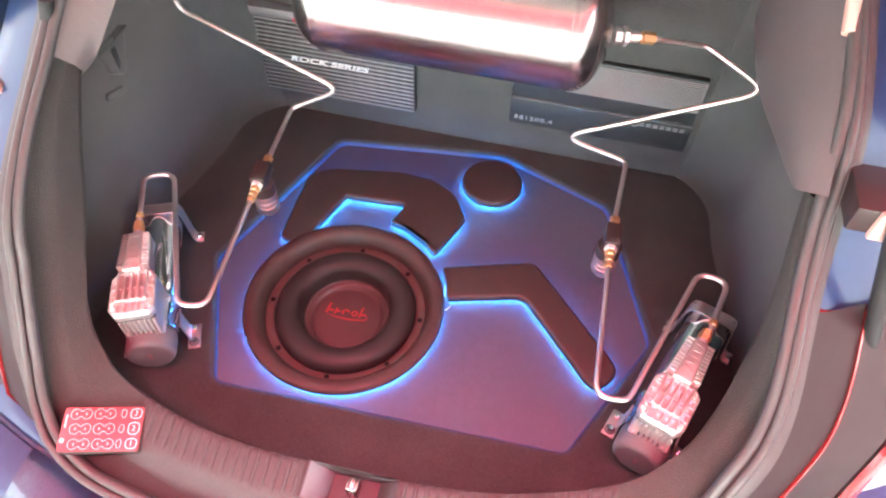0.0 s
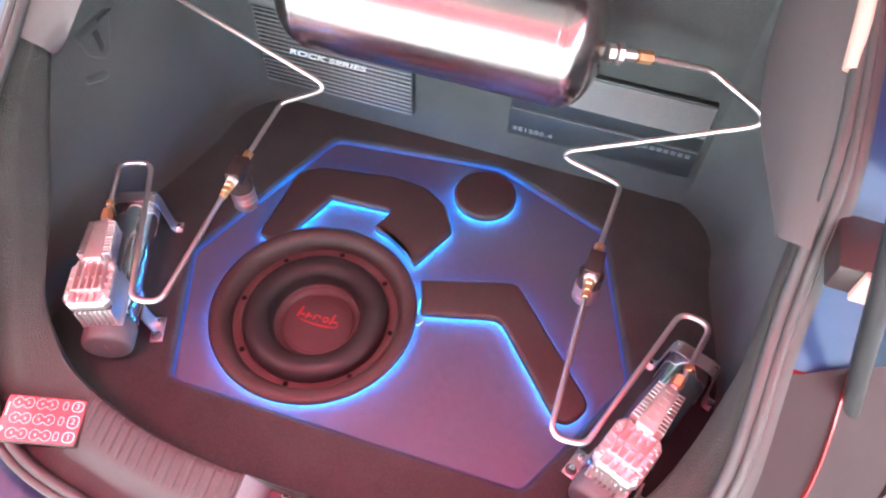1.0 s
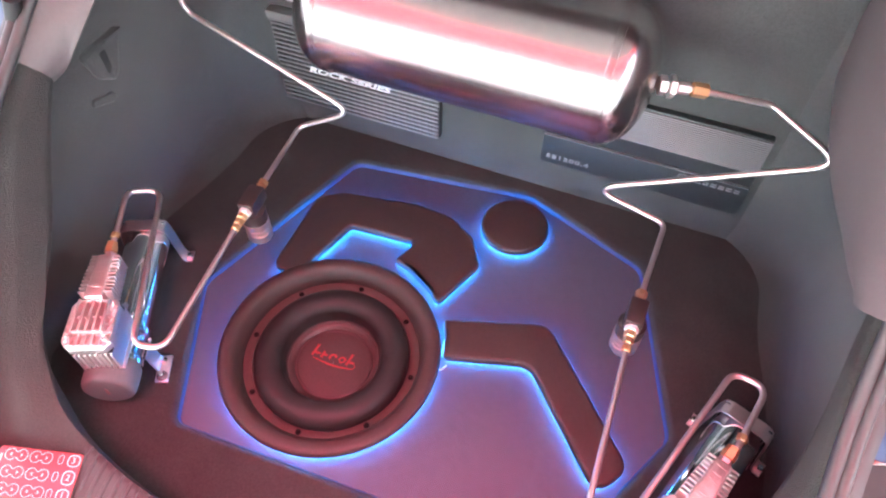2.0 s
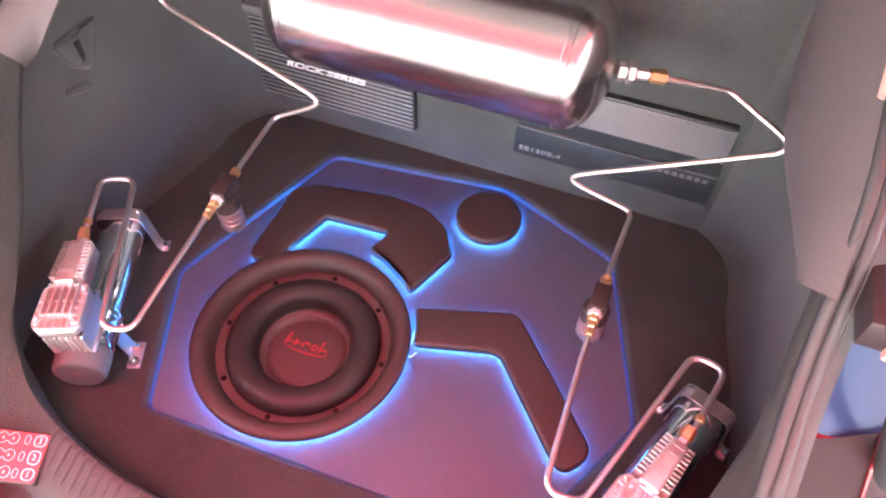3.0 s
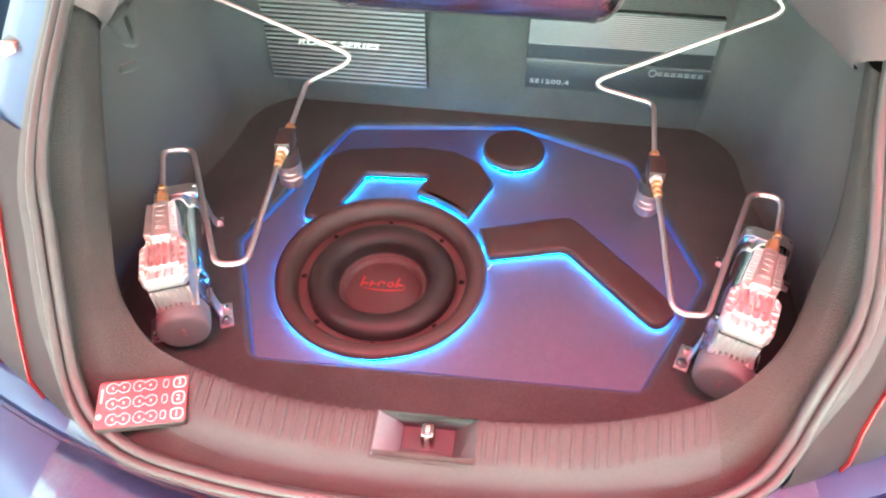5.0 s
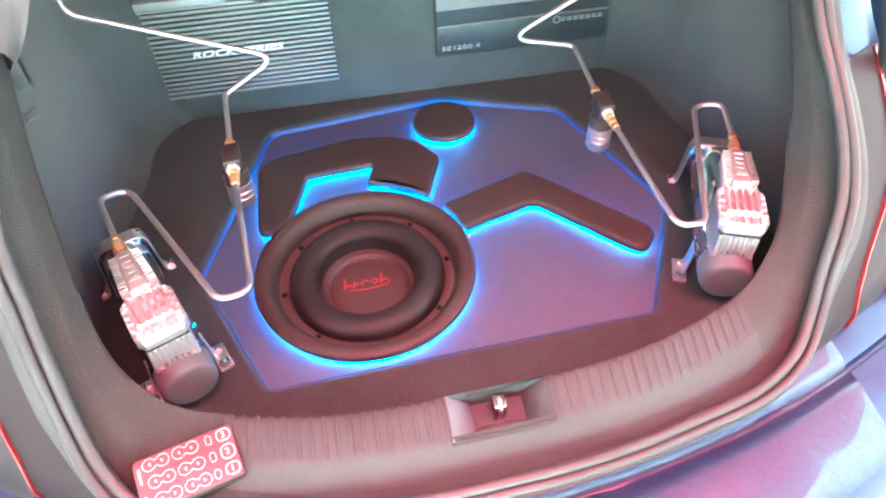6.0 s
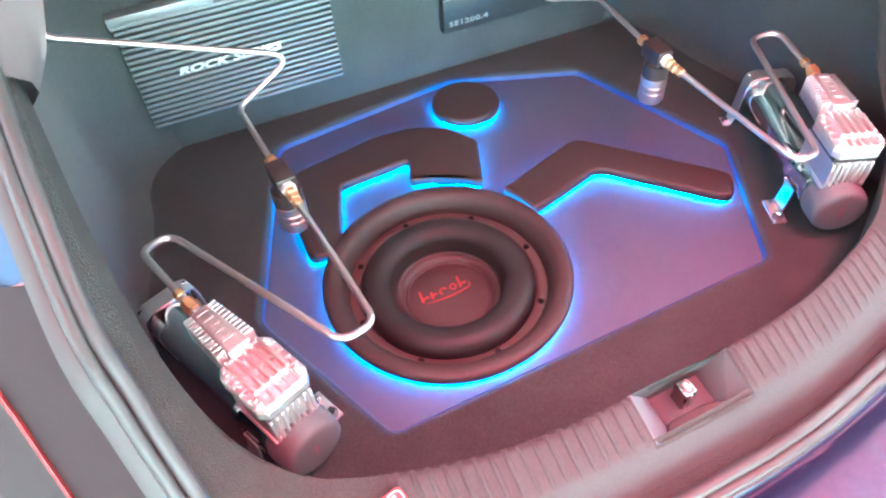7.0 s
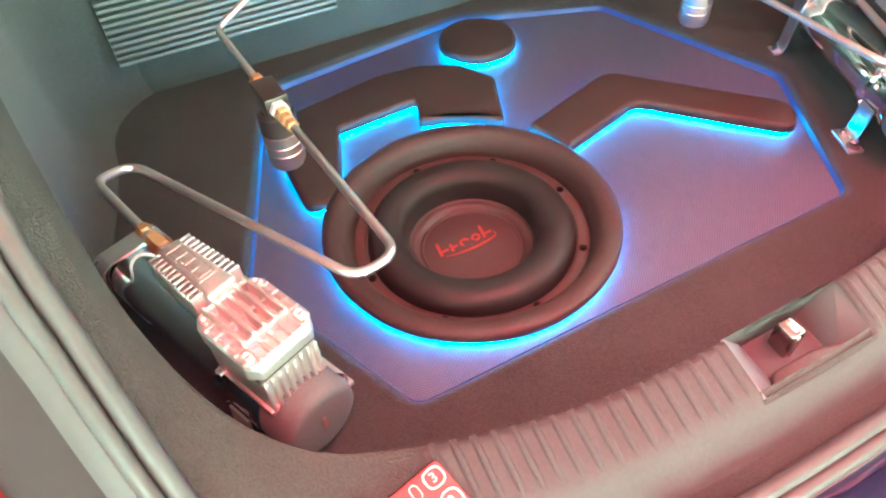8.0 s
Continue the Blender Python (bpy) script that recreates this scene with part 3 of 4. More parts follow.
for s in (-1, 1):
    bm = bmesh.new()
    top = smooth_line(SEALLINE[12:] + [(0.47, 0.46, 0.72)], 5)
    low = smooth_line(LOWEDGE[s], 3)
    rows = []
    for a, c in zip(top, low):
        back = 0.045 if s < 0 else 0.010
        row = [Vector((c.x + back, c.y + 0.004 + back * 0.5, c.z - 0.006)), Vector((c.x + 0.004, c.y + 0.002, c.z - 0.005))]
        for t in (0.0, 0.04, 0.3, 0.6, 0.9, 1.0):
            q = c.lerp(a, t)
            row.append(Vector((q.x - 0.018 * math.sin(math.pi * t), q.y, q.z)))
        rows.append(side(row, s, 0.0))
    grid(bm, rows)
    tagged(part("pillar_trim", bm, PILLAR, angle=60), "pale grey plastic rear pillar trim above the boot side", "trim", kind="structure")

strip = tube([(0.6165, 0.186, 0.556), (0.6150, 0.230, 0.586), (0.6120, 0.300, 0.630)], 0.0085, 12)
tagged(part("trim_strip", strip, STOPPINK), "pale orange plastic strip beside the rubber seal", "trim", kind="structure")

# moulded shelf support on the west wall
shelf = thing("shelf_support", pose(AX - 0.548, 0.180, 0.335), "grey moulded parcel shelf support on the side wall", "bracket")
ONWALL = Matrix(((0, 0, 1, 0), (1, 0, 0, 0), (0, 1, 0, 0), (0, 0, 0, 1)))
part("housing", moved(pad(ring_line([(-0.046, 0.030), (-0.030, -0.020), (-0.004, -0.040), (0.010, -0.030), (0.034, 0.020), (0.036, 0.032)], [0.01, 0.02, 0.012, 0.012, 0.01, 0.004], 4), -0.004, 0.010, 0.008, 5), ONWALL), FELT, shelf)
part("step", moved(pad(ring_line([(-0.060, -0.052), (-0.020, -0.070), (-0.010, -0.064), (-0.016, -0.052), (-0.056, -0.040)], 0.006, 4), -0.004, 0.005, 0.004, 4), ONWALL), FELT, shelf)
part("tab", moved(pad(ring_line([(0.004, 0.024), (0.038, 0.024), (0.038, 0.030), (0.004, 0.030)], 0.002, 3), 0.008, 0.013, 0.0015, 2), ONWALL), PLASTIC, shelf, "pale upper edge")
# no hole here: a black pad paints the slot's inner shade
part("slot", moved(pad(ring_line([(-0.016, 0.018), (-0.002, 0.018), (-0.004, -0.014), (-0.014, -0.022)], 0.004, 3), 0.006, 0.0108, 0.001, 2), ONWALL), RUBBER, shelf, "black pad painting the shade in the slot")

# ---------------------------------------------------------------- raised pads with light strips
CPAD = [(-0.159, 0.117), (-0.161, 0.285), (-0.122, 0.314), (0.020, 0.340), (0.090, 0.335), (0.142, 0.305), (0.174, 0.252), (0.135, 0.150), (0.110, 0.174), (0.072, 0.196),
        (0.031, 0.207), (0.050, 0.256), (-0.070, 0.247), (-0.112, 0.115)]
BOOM = [(0.155, 0.128), (0.318, 0.182), (0.492, -0.005), (0.455, -0.056), (0.311, 0.100), (0.180, 0.062), (0.170, 0.096)]


def led_chips(line, z0, z1, gap=0.0166):
    """Small bright chips at even steps along a closed flat line."""
    bm = bmesh.new()
    left = gap / 2
    for a, b in zip(line, line[1:] + line[:1]):
        way = Vector((b.x - a.x, b.y - a.y, 0))
        turn = math.degrees(math.atan2(way.y, way.x))
        at = left
        while at < way.length:
            p = a + way * (at / way.length)
            put_box(bm, -0.0024, 0.0024, -0.0005, 0.0005, z0, z1, m=pose(p.x, p.y, 0, 0, 0, turn))
            at += gap
        left = at - way.length
    return bm


def raised(name, line, label, z=0.0195):
    ob = thing(name, pose(0, 0, 0), label, "padded trim", "raised trim pads on the panel")
    part("cushion", pad(line, 0.0062, z, 0.007), VINYL, ob)
    if area(line) < 0:
        line = line[::-1]
    part("base", pad(inset(line, 0.006), 0.0, 0.0066, 0.001, 2), BLACKBLOCK, ob)
    part("led_strip", ribbon(inset(line, 0.0045), 0.0008, 0.0058), LED, ob, "blue light strip under the pad edge")
    part("led_chips", led_chips(inset(line, 0.0042), 0.0020, 0.0050), CHIP, ob, "row of bright light chips", smooth=False)
    return ob


raised("trim_pad", ring_line(CPAD, [0.02, 0.03, 0.03, 0.05, 0.05, 0.04, 0.02, 0.009, 0.05, 0.05, 0.009, 0.006, 0.008, 0.02]), "curved black vinyl pad with a notched end on the panel")
raised("trim_pad", ring_line(BOOM, [0.009, 0.03, 0.03, 0.025, 0.03, 0.009, 0.05]), "bent black vinyl pad like a boomerang on the panel")
raised("trim_pad", [Vector((0.203 + 0.061 * math.cos(2 * math.pi * i / 48), 0.360 + 0.061 * math.sin(2 * math.pi * i / 48), 0)) for i in range(48)], "round black vinyl pad on the panel")

# ---------------------------------------------------------------- subwoofer
sub = thing("subwoofer", pose(0.0085, 0.0105, 0), "black subwoofer with rubber surround and padded ring in the panel", "loudspeaker")
part("padded_ring", lathe([(0.166, 0.0068), (0.1705, 0.0070), (0.1745, 0.0095), (0.1760, 0.0135), (0.1750, 0.0180), (0.1715, 0.0212), (0.1660, 0.0226), (0.1590, 0.0225), (0.1535, 0.0205), (0.1490, 0.0160), (0.1450, 0.0080), (0.1420, 0.0000), (0.1410, -0.0110)], 96), VINYL, sub, "black vinyl padded ring")
part("led_strip", lathe([(0.1690, 0.0010), (0.1690, 0.0066)], 96), RINGLED, sub, "blue light strip under the ring")
part("led_chips", led_chips([Vector((0.1693 * math.cos(2 * math.pi * k / 96), 0.1693 * math.sin(2 * math.pi * k / 96), 0)) for k in range(96)], 0.0022, 0.0056), CHIP, sub, "row of bright light chips", smooth=False)
part("ring_base", lathe([(0.1680, -0.006), (0.1680, 0.0066), (0.150, 0.0075)], 96), BLACKBLOCK, sub)
basket = part("basket", lathe([(0.1500, -0.014), (0.1480, -0.0105), (0.1420, -0.0092), (0.1290, -0.0090), (0.1268, -0.0105), (0.1262, -0.0165), (0.1240, -0.0175)], 96), BASKET, sub, "black steel basket rim")
roll = [(0.1245, -0.0160), (0.1240, -0.0110)] + [(0.1015 + 0.0225 * math.cos(a), -0.008 + 0.0190 * math.sin(a)) for a in [math.pi * k / 16 for k in range(16)]] + [(0.0788, -0.0125), (0.0778, -0.0200), (0.0762, -0.0262)]
part("surround", lathe(roll, 96), RUBBER, sub, "thick black rubber surround roll")
part("cone", lathe([(0.0765, -0.0255), (0.0755, -0.0275), (0.0742, -0.0282), (0.0735, -0.0300)], 96), CONE, sub)
cap = part("dust_cap", lathe([(0.0740, -0.0300), (0.0730, -0.0284), (0.0710, -0.0282), (0.0655, -0.0312), (0.0640, -0.0345), (0.0630, -0.0352), (0.0618, -0.0342), (0.0600, -0.0336), (0.0585, -0.0344), (0.0570, -0.0340), (0.03, -0.0325), (0.0005, -0.0318)], 96), CONE, sub, "black dust cap")
for k in range(8):
    a = radians(-85 + 45 * k)
    part("screw", lathe([(0.0046, -0.0095), (0.0044, -0.0080), (0.0030, -0.0076), (0.0004, -0.0076)], 12, pose(0.1335 * math.cos(a), 0.1335 * math.sin(a), 0)), SCREW, basket, "black screw head")

# red mark on the cap: plain slanted strokes, rings and a swoosh
ON = pose(-0.003, 0.002, -0.0332, 0, 0, 3)
LEAN = Matrix(((1, 0.16, 0, 0), (0, 1, 0, 0), (0, 0, 1, 0), (0, 0, 0, 1)))
x = -0.0385
for w, hgt, ring in ((0.0130, 0.0215, 0), (0.0100, 0.0125, 0), (0.0140, 0.0125, 1), (0.0125, 0.0125, 1), (0.0130, 0.0215, 0)):
    stroke = bmesh.new()
    if ring:
        mid = Vector((x + w / 2, hgt / 2, 0))
        circle = [(w / 2 * math.cos(a), hgt / 2 * math.sin(a)) for a in [2 * math.pi * k / 20 for k in range(20)]]
        grid(stroke, [[mid + Vector((px * f, py * f, z)) for px, py in circle] for f, z in ((1, 0), (1, 0.0012), (0.5, 0.0012), (0.5, 0))], closed=True)
    else:
        put_box(stroke, x, x + 0.0036, 0, hgt, 0, 0.0012)
        put_box(stroke, x + 0.0036, x + w, 0.0045, 0.0080, 0, 0.0012)
    part("printed_mark", moved(stroke, ON @ LEAN), REDINK, cap, "red printed mark", smooth=False)
    x += w + 0.0028
swoosh = bmesh.new()
bow = [Vector((-0.034 + 0.068 * k / 20, -0.0035 - 0.0042 * math.sin(math.pi * k / 22), 0)) for k in range(21)] + [Vector((0.0375, -0.0030, 0)), Vector((0.0388, 0.0005, 0)), Vector((0.0375, 0.0040, 0))]
rows = [[], []]
for k, p in enumerate(bow):
    way = (bow[min(k + 1, len(bow) - 1)] - bow[max(k - 1, 0)]).normalized()
    half = 0.0003 + 0.0014 * math.sin(math.pi * min(1, k / (len(bow) - 1) * 0.9 + 0.02))
    rows[0].append(p + Vector((-way.y, way.x, 0)) * half + Vector((0, 0, 0.0014)))
    rows[1].append(p - Vector((-way.y, way.x, 0)) * half + Vector((0, 0, 0.0014)))
grid(swoosh, rows)
part("printed_swoosh", moved(swoosh, ON), REDINK, cap, "red printed swoosh", smooth=False)

# thin cable joining the light strips of the ring and the bent pad
cable = thing("cable", pose(0, 0, 0), "thin pale cable lying between the light strips", "cable")
part("lead", tube(rounded([(0.1690, 0.100, 0.0016), (0.1725, 0.080, 0.0016), (0.1745, 0.052, 0.0016), (0.1820, 0.045, 0.0016), (0.1880, 0.058, 0.0016)], 0.006, 4), 0.0013, 8), WHITEINK, cable)

# ---------------------------------------------------------------- air tank
TX0, TX1, TY, TZ, TR = -0.135, 0.362, 0.322, 0.415, 0.090
tank = thing("air_tank", pose(0, 0, 0), "polished stainless steel air tank mounted across the boot", "air tank")
along = pose(0, TY, TZ, 0, 90, 0)
dome = lambda x, s: [(TR * math.cos(a), x + s * 0.050 * math.sin(a)) for a in [math.pi / 2 * k / 9 for k in range(10)]]  # noqa: E731
part("shell", lathe([(TR + 0.001, TX0 + 0.052), (TR + 0.001, TX1 - 0.052)], 96, along), STEEL, tank)
for x, s in ((TX0 + 0.050, -1), (TX1 - 0.050, 1)):
    part("end_cap", lathe([(TR + 0.001, x - s * 0.004), (TR + 0.0022, x - s * 0.003), (TR + 0.0022, x - s * 0.001)] + [(max(r, 0.0005), z) for r, z in dome(x, s)], 96, along), STEEL, tank, "polished domed end")
    part("weld_seam", lathe([(TR + 0.0012, x - s * 0.010), (TR + 0.0026, x - s * 0.009), (TR + 0.0026, x - s * 0.007), (TR + 0.0012, x - s * 0.006)], 96, along), STEEL, tank)
    part("foot", box(x - s * 0.05 - 0.015, x - s * 0.05 + 0.015, TY + 0.06, 0.475, TZ - 0.03, TZ + 0.03, bevel=0.003), STEEL, tank)


drain = part("drain_valve", lathe([(0.006, 0), (0.006, 0.014), (0.004, 0.017), (0.0004, 0.017)], 12, between((-0.122, 0.320, 0.358), (-0.150, 0.319, 0.352))[0]), BRASS, tank)
part("pull_ring", tube([Vector((-0.144 + 0.0085 * math.cos(a), 0.318 - 0.0045 * math.sin(a), 0.352 + 0.0075 * math.sin(a))) for a in [2 * math.pi * k / 24 for k in range(25)]], 0.0019, 8), REDPLASTIC, drain, "red pull ring")


def nut(m, r, length, mat, parent, name="nut"):
    return part(name, lathe([(r * 0.8, 0), (r, 0.001), (r, length - 0.001), (r * 0.8, length)], 6, m, (True, True)), mat, parent, smooth=False)


# ---------------------------------------------------------------- air lines
def air_line(name, pts, radii, label, ends):
    ob = thing(name, pose(0, 0, 0), label, "air line", "stainless air lines")
    part("pipe", tube(rounded(pts, radii, 8), 0.0042, 14), PIPE, ob)
    for (a, b, r, mat, lab) in ends:
        m, l = between(a, b)
        nut(m, r, l, mat, ob)
    return ob


def lerp(a, b, t):
    return tuple(Vector(a).lerp(Vector(b), t))


FLU, FLL = (-0.167, 0.160, 0.174), (-0.160, 0.087, 0.174)
FRU, FRL = (0.433, 0.188, 0.160), (0.432, 0.116, 0.158)
CLF, CRF = (-0.310, -0.024, 0.171), (0.586, 0.004, 0.168)
LB1, LB2, LB3 = (-0.380, 0.335, 0.325), (-0.083, 0.322, 0.218), (-0.180, 0.304, 0.170)
TL = (TX0 - 0.012, TY, TZ)
TRT = (TX1 + 0.002, TY, TZ)
RB1, RB2, RB3, RB4 = (0.508, 0.374, 0.388), (0.616, 0.345, 0.345), (0.319, 0.336, 0.190), (0.440, 0.328, 0.166)
air_line("air_line", [TL, (-0.28, 0.325, 0.415), (-0.375, 0.333, 0.400), LB1, LB2, LB3, lerp(FLU, FLL, -0.1)], [0.03, 0.03, 0.03, 0.016, 0.016], "bent stainless air line between tank and water filter",
         [(lerp(TL, (-0.28, 0.325, 0.415), -0.02), lerp(TL, (-0.28, 0.325, 0.415), 0.15), 0.011, ALLOY, "")])
air_line("air_line", [TRT, (0.405, 0.335, 0.411), RB1, RB2, RB3, RB4, lerp(FRU, FRL, -0.1)], [0.02, 0.03, 0.018, 0.015, 0.016], "bent stainless air line between tank and water filter",
         [(TRT, lerp(TRT, (0.405, 0.335, 0.411), 0.25), 0.0125, ALLOY, ""), (lerp(TRT, (0.405, 0.335, 0.411), 0.3), lerp(TRT, (0.405, 0.335, 0.411), 0.5), 0.015, ALLOY, ""),
          (lerp(TRT, (0.405, 0.335, 0.411), 0.55), lerp(TRT, (0.405, 0.335, 0.411), 0.95), 0.008, ALLOY, ""), ((0.405, 0.335, 0.411), (0.425, 0.343, 0.407), 0.0095, BRASS, "")])
ENDS = [(lerp(FLL, (-0.134, -0.143, 0.178), 0.06), lerp(FLL, (-0.134, -0.143, 0.178), 0.10), 0.0068, BRASS, ""), (lerp(CLF, (-0.343, 0.061, 0.186), 0.12), lerp(CLF, (-0.343, 0.061, 0.186), 0.22), 0.0068, BRASS, "")]
air_line("air_line", [FLL, (-0.134, -0.143, 0.178), (-0.174, -0.153, 0.180), (-0.312, 0.096, 0.168), (-0.343, 0.061, 0.186), CLF], [0.022, 0.022, 0.02, 0.02], "U-bent stainless air line between filter and compressor", ENDS)
ENDS = [(lerp(FRL, (0.435, -0.135, 0.160), 0.06), lerp(FRL, (0.435, -0.135, 0.160), 0.10), 0.0068, BRASS, ""), (lerp(CRF, (0.612, 0.100, 0.172), 0.12), lerp(CRF, (0.612, 0.100, 0.172), 0.22), 0.0068, BRASS, "")]
air_line("air_line", [FRL, (0.435, -0.135, 0.160), (0.482, -0.125, 0.150), (0.568, 0.108, 0.168), (0.612, 0.100, 0.172), CRF], [0.022, 0.022, 0.02, 0.02], "U-bent stainless air line between filter and compressor", ENDS)


# ---------------------------------------------------------------- water filters
def water_filter(up, low, label):
    ob = thing("water_filter", pose(0, 0, 0), label, "water filter", "water filters on the air lines")
    mid = Vector(up).lerp(Vector(low), 0.5)
    m, l = between(up, low)
    part("body", box(-0.013, 0.013, -0.013, 0.013, 0.012, l - 0.016, bevel=0.003, m=m), BLACKBLOCK, ob, "black filter head")
    b = pose(mid.x, mid.y - 0.004, mid.z)
    part("neck", lathe([(0.014, -0.010), (0.0200, -0.014), (0.0200, -0.036), (0.018, -0.038)], 32, b), BLACKBLOCK, ob)
    part("bowl", lathe([(0.0185, -0.036), (0.0203, -0.037), (0.0203, -0.049), (0.0190, -0.050), (0.0203, -0.051), (0.0203, -0.060), (0.0190, -0.061), (0.0203, -0.062), (0.0203, -0.075), (0.0175, -0.081), (0.0005, -0.082)], 32, b), PIPE, ob, "polished metal filter bowl")
    nut(m @ pose(0, 0, -0.008), 0.0085, 0.010, BRASS, ob)
    nut(m @ pose(0, 0, 0.003), 0.0075, 0.010, BRASS, ob)
    nut(m @ pose(0, 0, l - 0.018), 0.0100, 0.010, WHITEINK, ob, "collar")
    nut(m @ pose(0, 0, l - 0.009), 0.0085, 0.010, BRASS, ob)
    nut(m @ pose(0, 0, l + 0.002), 0.0075, 0.010, BRASS, ob)
    return ob


water_filter(FLU, FLL, "small black and chrome water filter hanging on the air line")
water_filter(FRU, FRL, "small black and chrome water filter hanging on the air line")


# ---------------------------------------------------------------- compressors
def strap(path, y0, y1, thick=0.0022):
    """A bent metal strap: a line in x and z, as wide as from y0 to y1."""
    line = rounded([(x, 0, z) for x, z in path], 0.006, 3)
    rows = []
    for i, p in enumerate(line):
        way = (line[min(i + 1, len(line) - 1)] - line[max(i - 1, 0)]).normalized()
        n = Vector((-way.z, 0, way.x)) * thick / 2
        rows.append([p + n + Vector((0, y0, 0)), p + n + Vector((0, y1, 0)), p - n + Vector((0, y1, 0)), p - n + Vector((0, y0, 0))])
    bm = bmesh.new()
    vs = grid(bm, rows, closed=True)
    bm.faces.new(vs[0])
    bm.faces.new(vs[-1])
    return bm


def compressor(m, s, label):
    """Axis along +y from the rubber cap; s mirrors the side that faces the panel."""
    ob = thing("air_compressor", m, label, "air compressor", "air compressors beside the panel")
    back = pose(0, 0, 0.067, -90, 0, 0)
    cap = part("end_cap", lathe([(0.0005, -0.0112), (0.027, -0.0110), (0.0325, -0.0104), (0.0352, -0.0085), (0.0368, -0.0050), (0.0376, 0.000), (0.0380, 0.020), (0.0372, 0.027), (0.0350, 0.030)], 48, back), GREYCAP, ob, "grey rubber cap")
    part("gear_housing", lathe([(0.034, 0.028), (0.0385, 0.030), (0.0385, 0.040), (0.0372, 0.042), (0.0372, 0.074), (0.0405, 0.077), (0.0405, 0.086), (0.034, 0.089)], 48, back), CHROME, ob, "chromed round housing")
    part("motor", lathe([(0.0345, 0.086), (0.0345, 0.255), (0.031, 0.266), (0.0005, 0.268)], 48, back), CHROME, ob, "chromed motor cylinder")
    cyl = box(-0.0265, 0.0265, 0.015, 0.080, 0.075, 0.148, bevel=0.004)
    block = part("cylinder_block", cyl, ALLOY, ob)
    for k in range(8):
        x = -0.0252 + 0.0504 * k / 7
        part("fin", box(x - 0.0016, x + 0.0016, 0.009, 0.086, 0.098, 0.138, bevel=0.0006, seg=1), ALLOY, block)
    # black layer that paints the shade in the gap below the cover
    part("gap_shade", box(-0.0278, 0.0278, 0.0115, 0.0830, 0.1385, 0.1482, bevel=0.001), BLACKBLOCK, block, "black layer painting the shaded gap under the head")
    part("base_plate", box(-0.030, 0.030, 0.011, 0.084, 0.094, 0.099, bevel=0.002), ALLOY, ob)
    # head cover with cut corners, grille of bars and four screws
    cover = ring_line([(-0.0325, 0.017), (-0.0245, 0.007), (0.0245, 0.007), (0.0325, 0.017), (0.0325, 0.072), (0.0255, 0.082), (-0.0255, 0.082), (-0.0325, 0.072)], 0.004, 3)
    head = part("head_cover", pad(cover, 0.148, 0.161, 0.004, 3), ALLOY, ob, "cast alloy head cover")
    rim = [Vector((p.x, p.y, 0.1630)) for p in inset(cover, 0.0028)]
    part("cover_rim", tube(rim + rim[:1], 0.0034, 8, caps=False), ALLOY, head)
    for k in range(5):
        x = -0.0200 + 0.0100 * k
        part("cover_rib", box(x - 0.0018, x + 0.0018, 0.027, 0.078, 0.158, 0.1750, bevel=0.0012), ALLOY, head)
        part("cover_rib", box(x - 0.0015, x + 0.0015, 0.009, 0.026, 0.158, 0.1680, bevel=0.001), ALLOY, head)
    for y, top in ((0.0285, 0.1720), (0.0520, 0.1690), (0.0760, 0.1720)):
        part("cover_bar", box(-0.0225, 0.0225, y - 0.0020, y + 0.0020, 0.158, top, bevel=0.0013), ALLOY, head)
    for sx in (-1, 1):
        for k in range(4):
            y = 0.0285 + 0.012 * k
            part("cover_bar", box(min(sx * 0.0205, sx * 0.0315), max(sx * 0.0205, sx * 0.0315), y - 0.0015, y + 0.0015, 0.157, 0.1680, bevel=0.001), ALLOY, head)
        for y in (0.019, 0.070):
            part("screw", lathe([(0.0058, 0.156), (0.0058, 0.1660), (0.0046, 0.1670), (0.0040, 0.1660), (0.0040, 0.1690), (0.003, 0.1700), (0.0018, 0.1680), (0.0004, 0.1680)], 14, pose(sx * 0.0255, y, 0)), ALLOY, head)
    # finned outlet neck
    plate = [Vector((x, y, 0)) for x, y in ((-0.0135, 0.076), (0.0135, 0.076), (0.0105, 0.150), (-0.0105, 0.150))]
    neck = part("outlet_neck", pad(ring_line([(p.x, p.y) for p in plate], 0.003, 2), 0.150, 0.182, 0.003, 3), ALLOY, ob, "cast alloy outlet neck")
    for k in range(11):
        y = 0.086 + 0.0061 * k
        half = 0.0235 - 0.0035 * k / 10
        part("fin", box(-half, half, y - 0.0014, y + 0.0014, 0.148, 0.1808, bevel=0.0008, seg=1), ALLOY, neck)
    mark = bmesh.new()
    for x0, x1, y0, y1 in ((-0.0078, -0.0068, 0.094, 0.140), (0.0068, 0.0078, 0.094, 0.140), (-0.0078, 0.0078, 0.093, 0.0942), (-0.0078, 0.0078, 0.140, 0.1412)):
        put_box(mark, x0, x1, y0, y1, 0.181, 0.1826)
    for k, (x0, x1) in enumerate(((-0.0055, 0.0055), (-0.0055, 0.003), (-0.004, 0.0055), (-0.0055, 0.0055))):
        put_box(mark, x0, x1, 0.097 + 0.0105 * k, 0.1000 + 0.0105 * k, 0.181, 0.1826)
        put_box(mark, -0.0055, -0.003, 0.1000 + 0.0105 * k, 0.1040 + 0.0105 * k, 0.181, 0.1826)
    part("cast_mark", mark, ALLOY, neck, "raised cast frame and marks", smooth=False)
    out = pose(0, 0.150, 0.168, -78, 0, 0)
    nut(out, 0.0085, 0.010, ALLOY, ob, "collar")
    nut(out @ pose(0, 0, 0.010), 0.0095, 0.011, BRASS, ob)
    nut(out @ pose(0, 0, 0.020), 0.0080, 0.008, BRASS, ob)
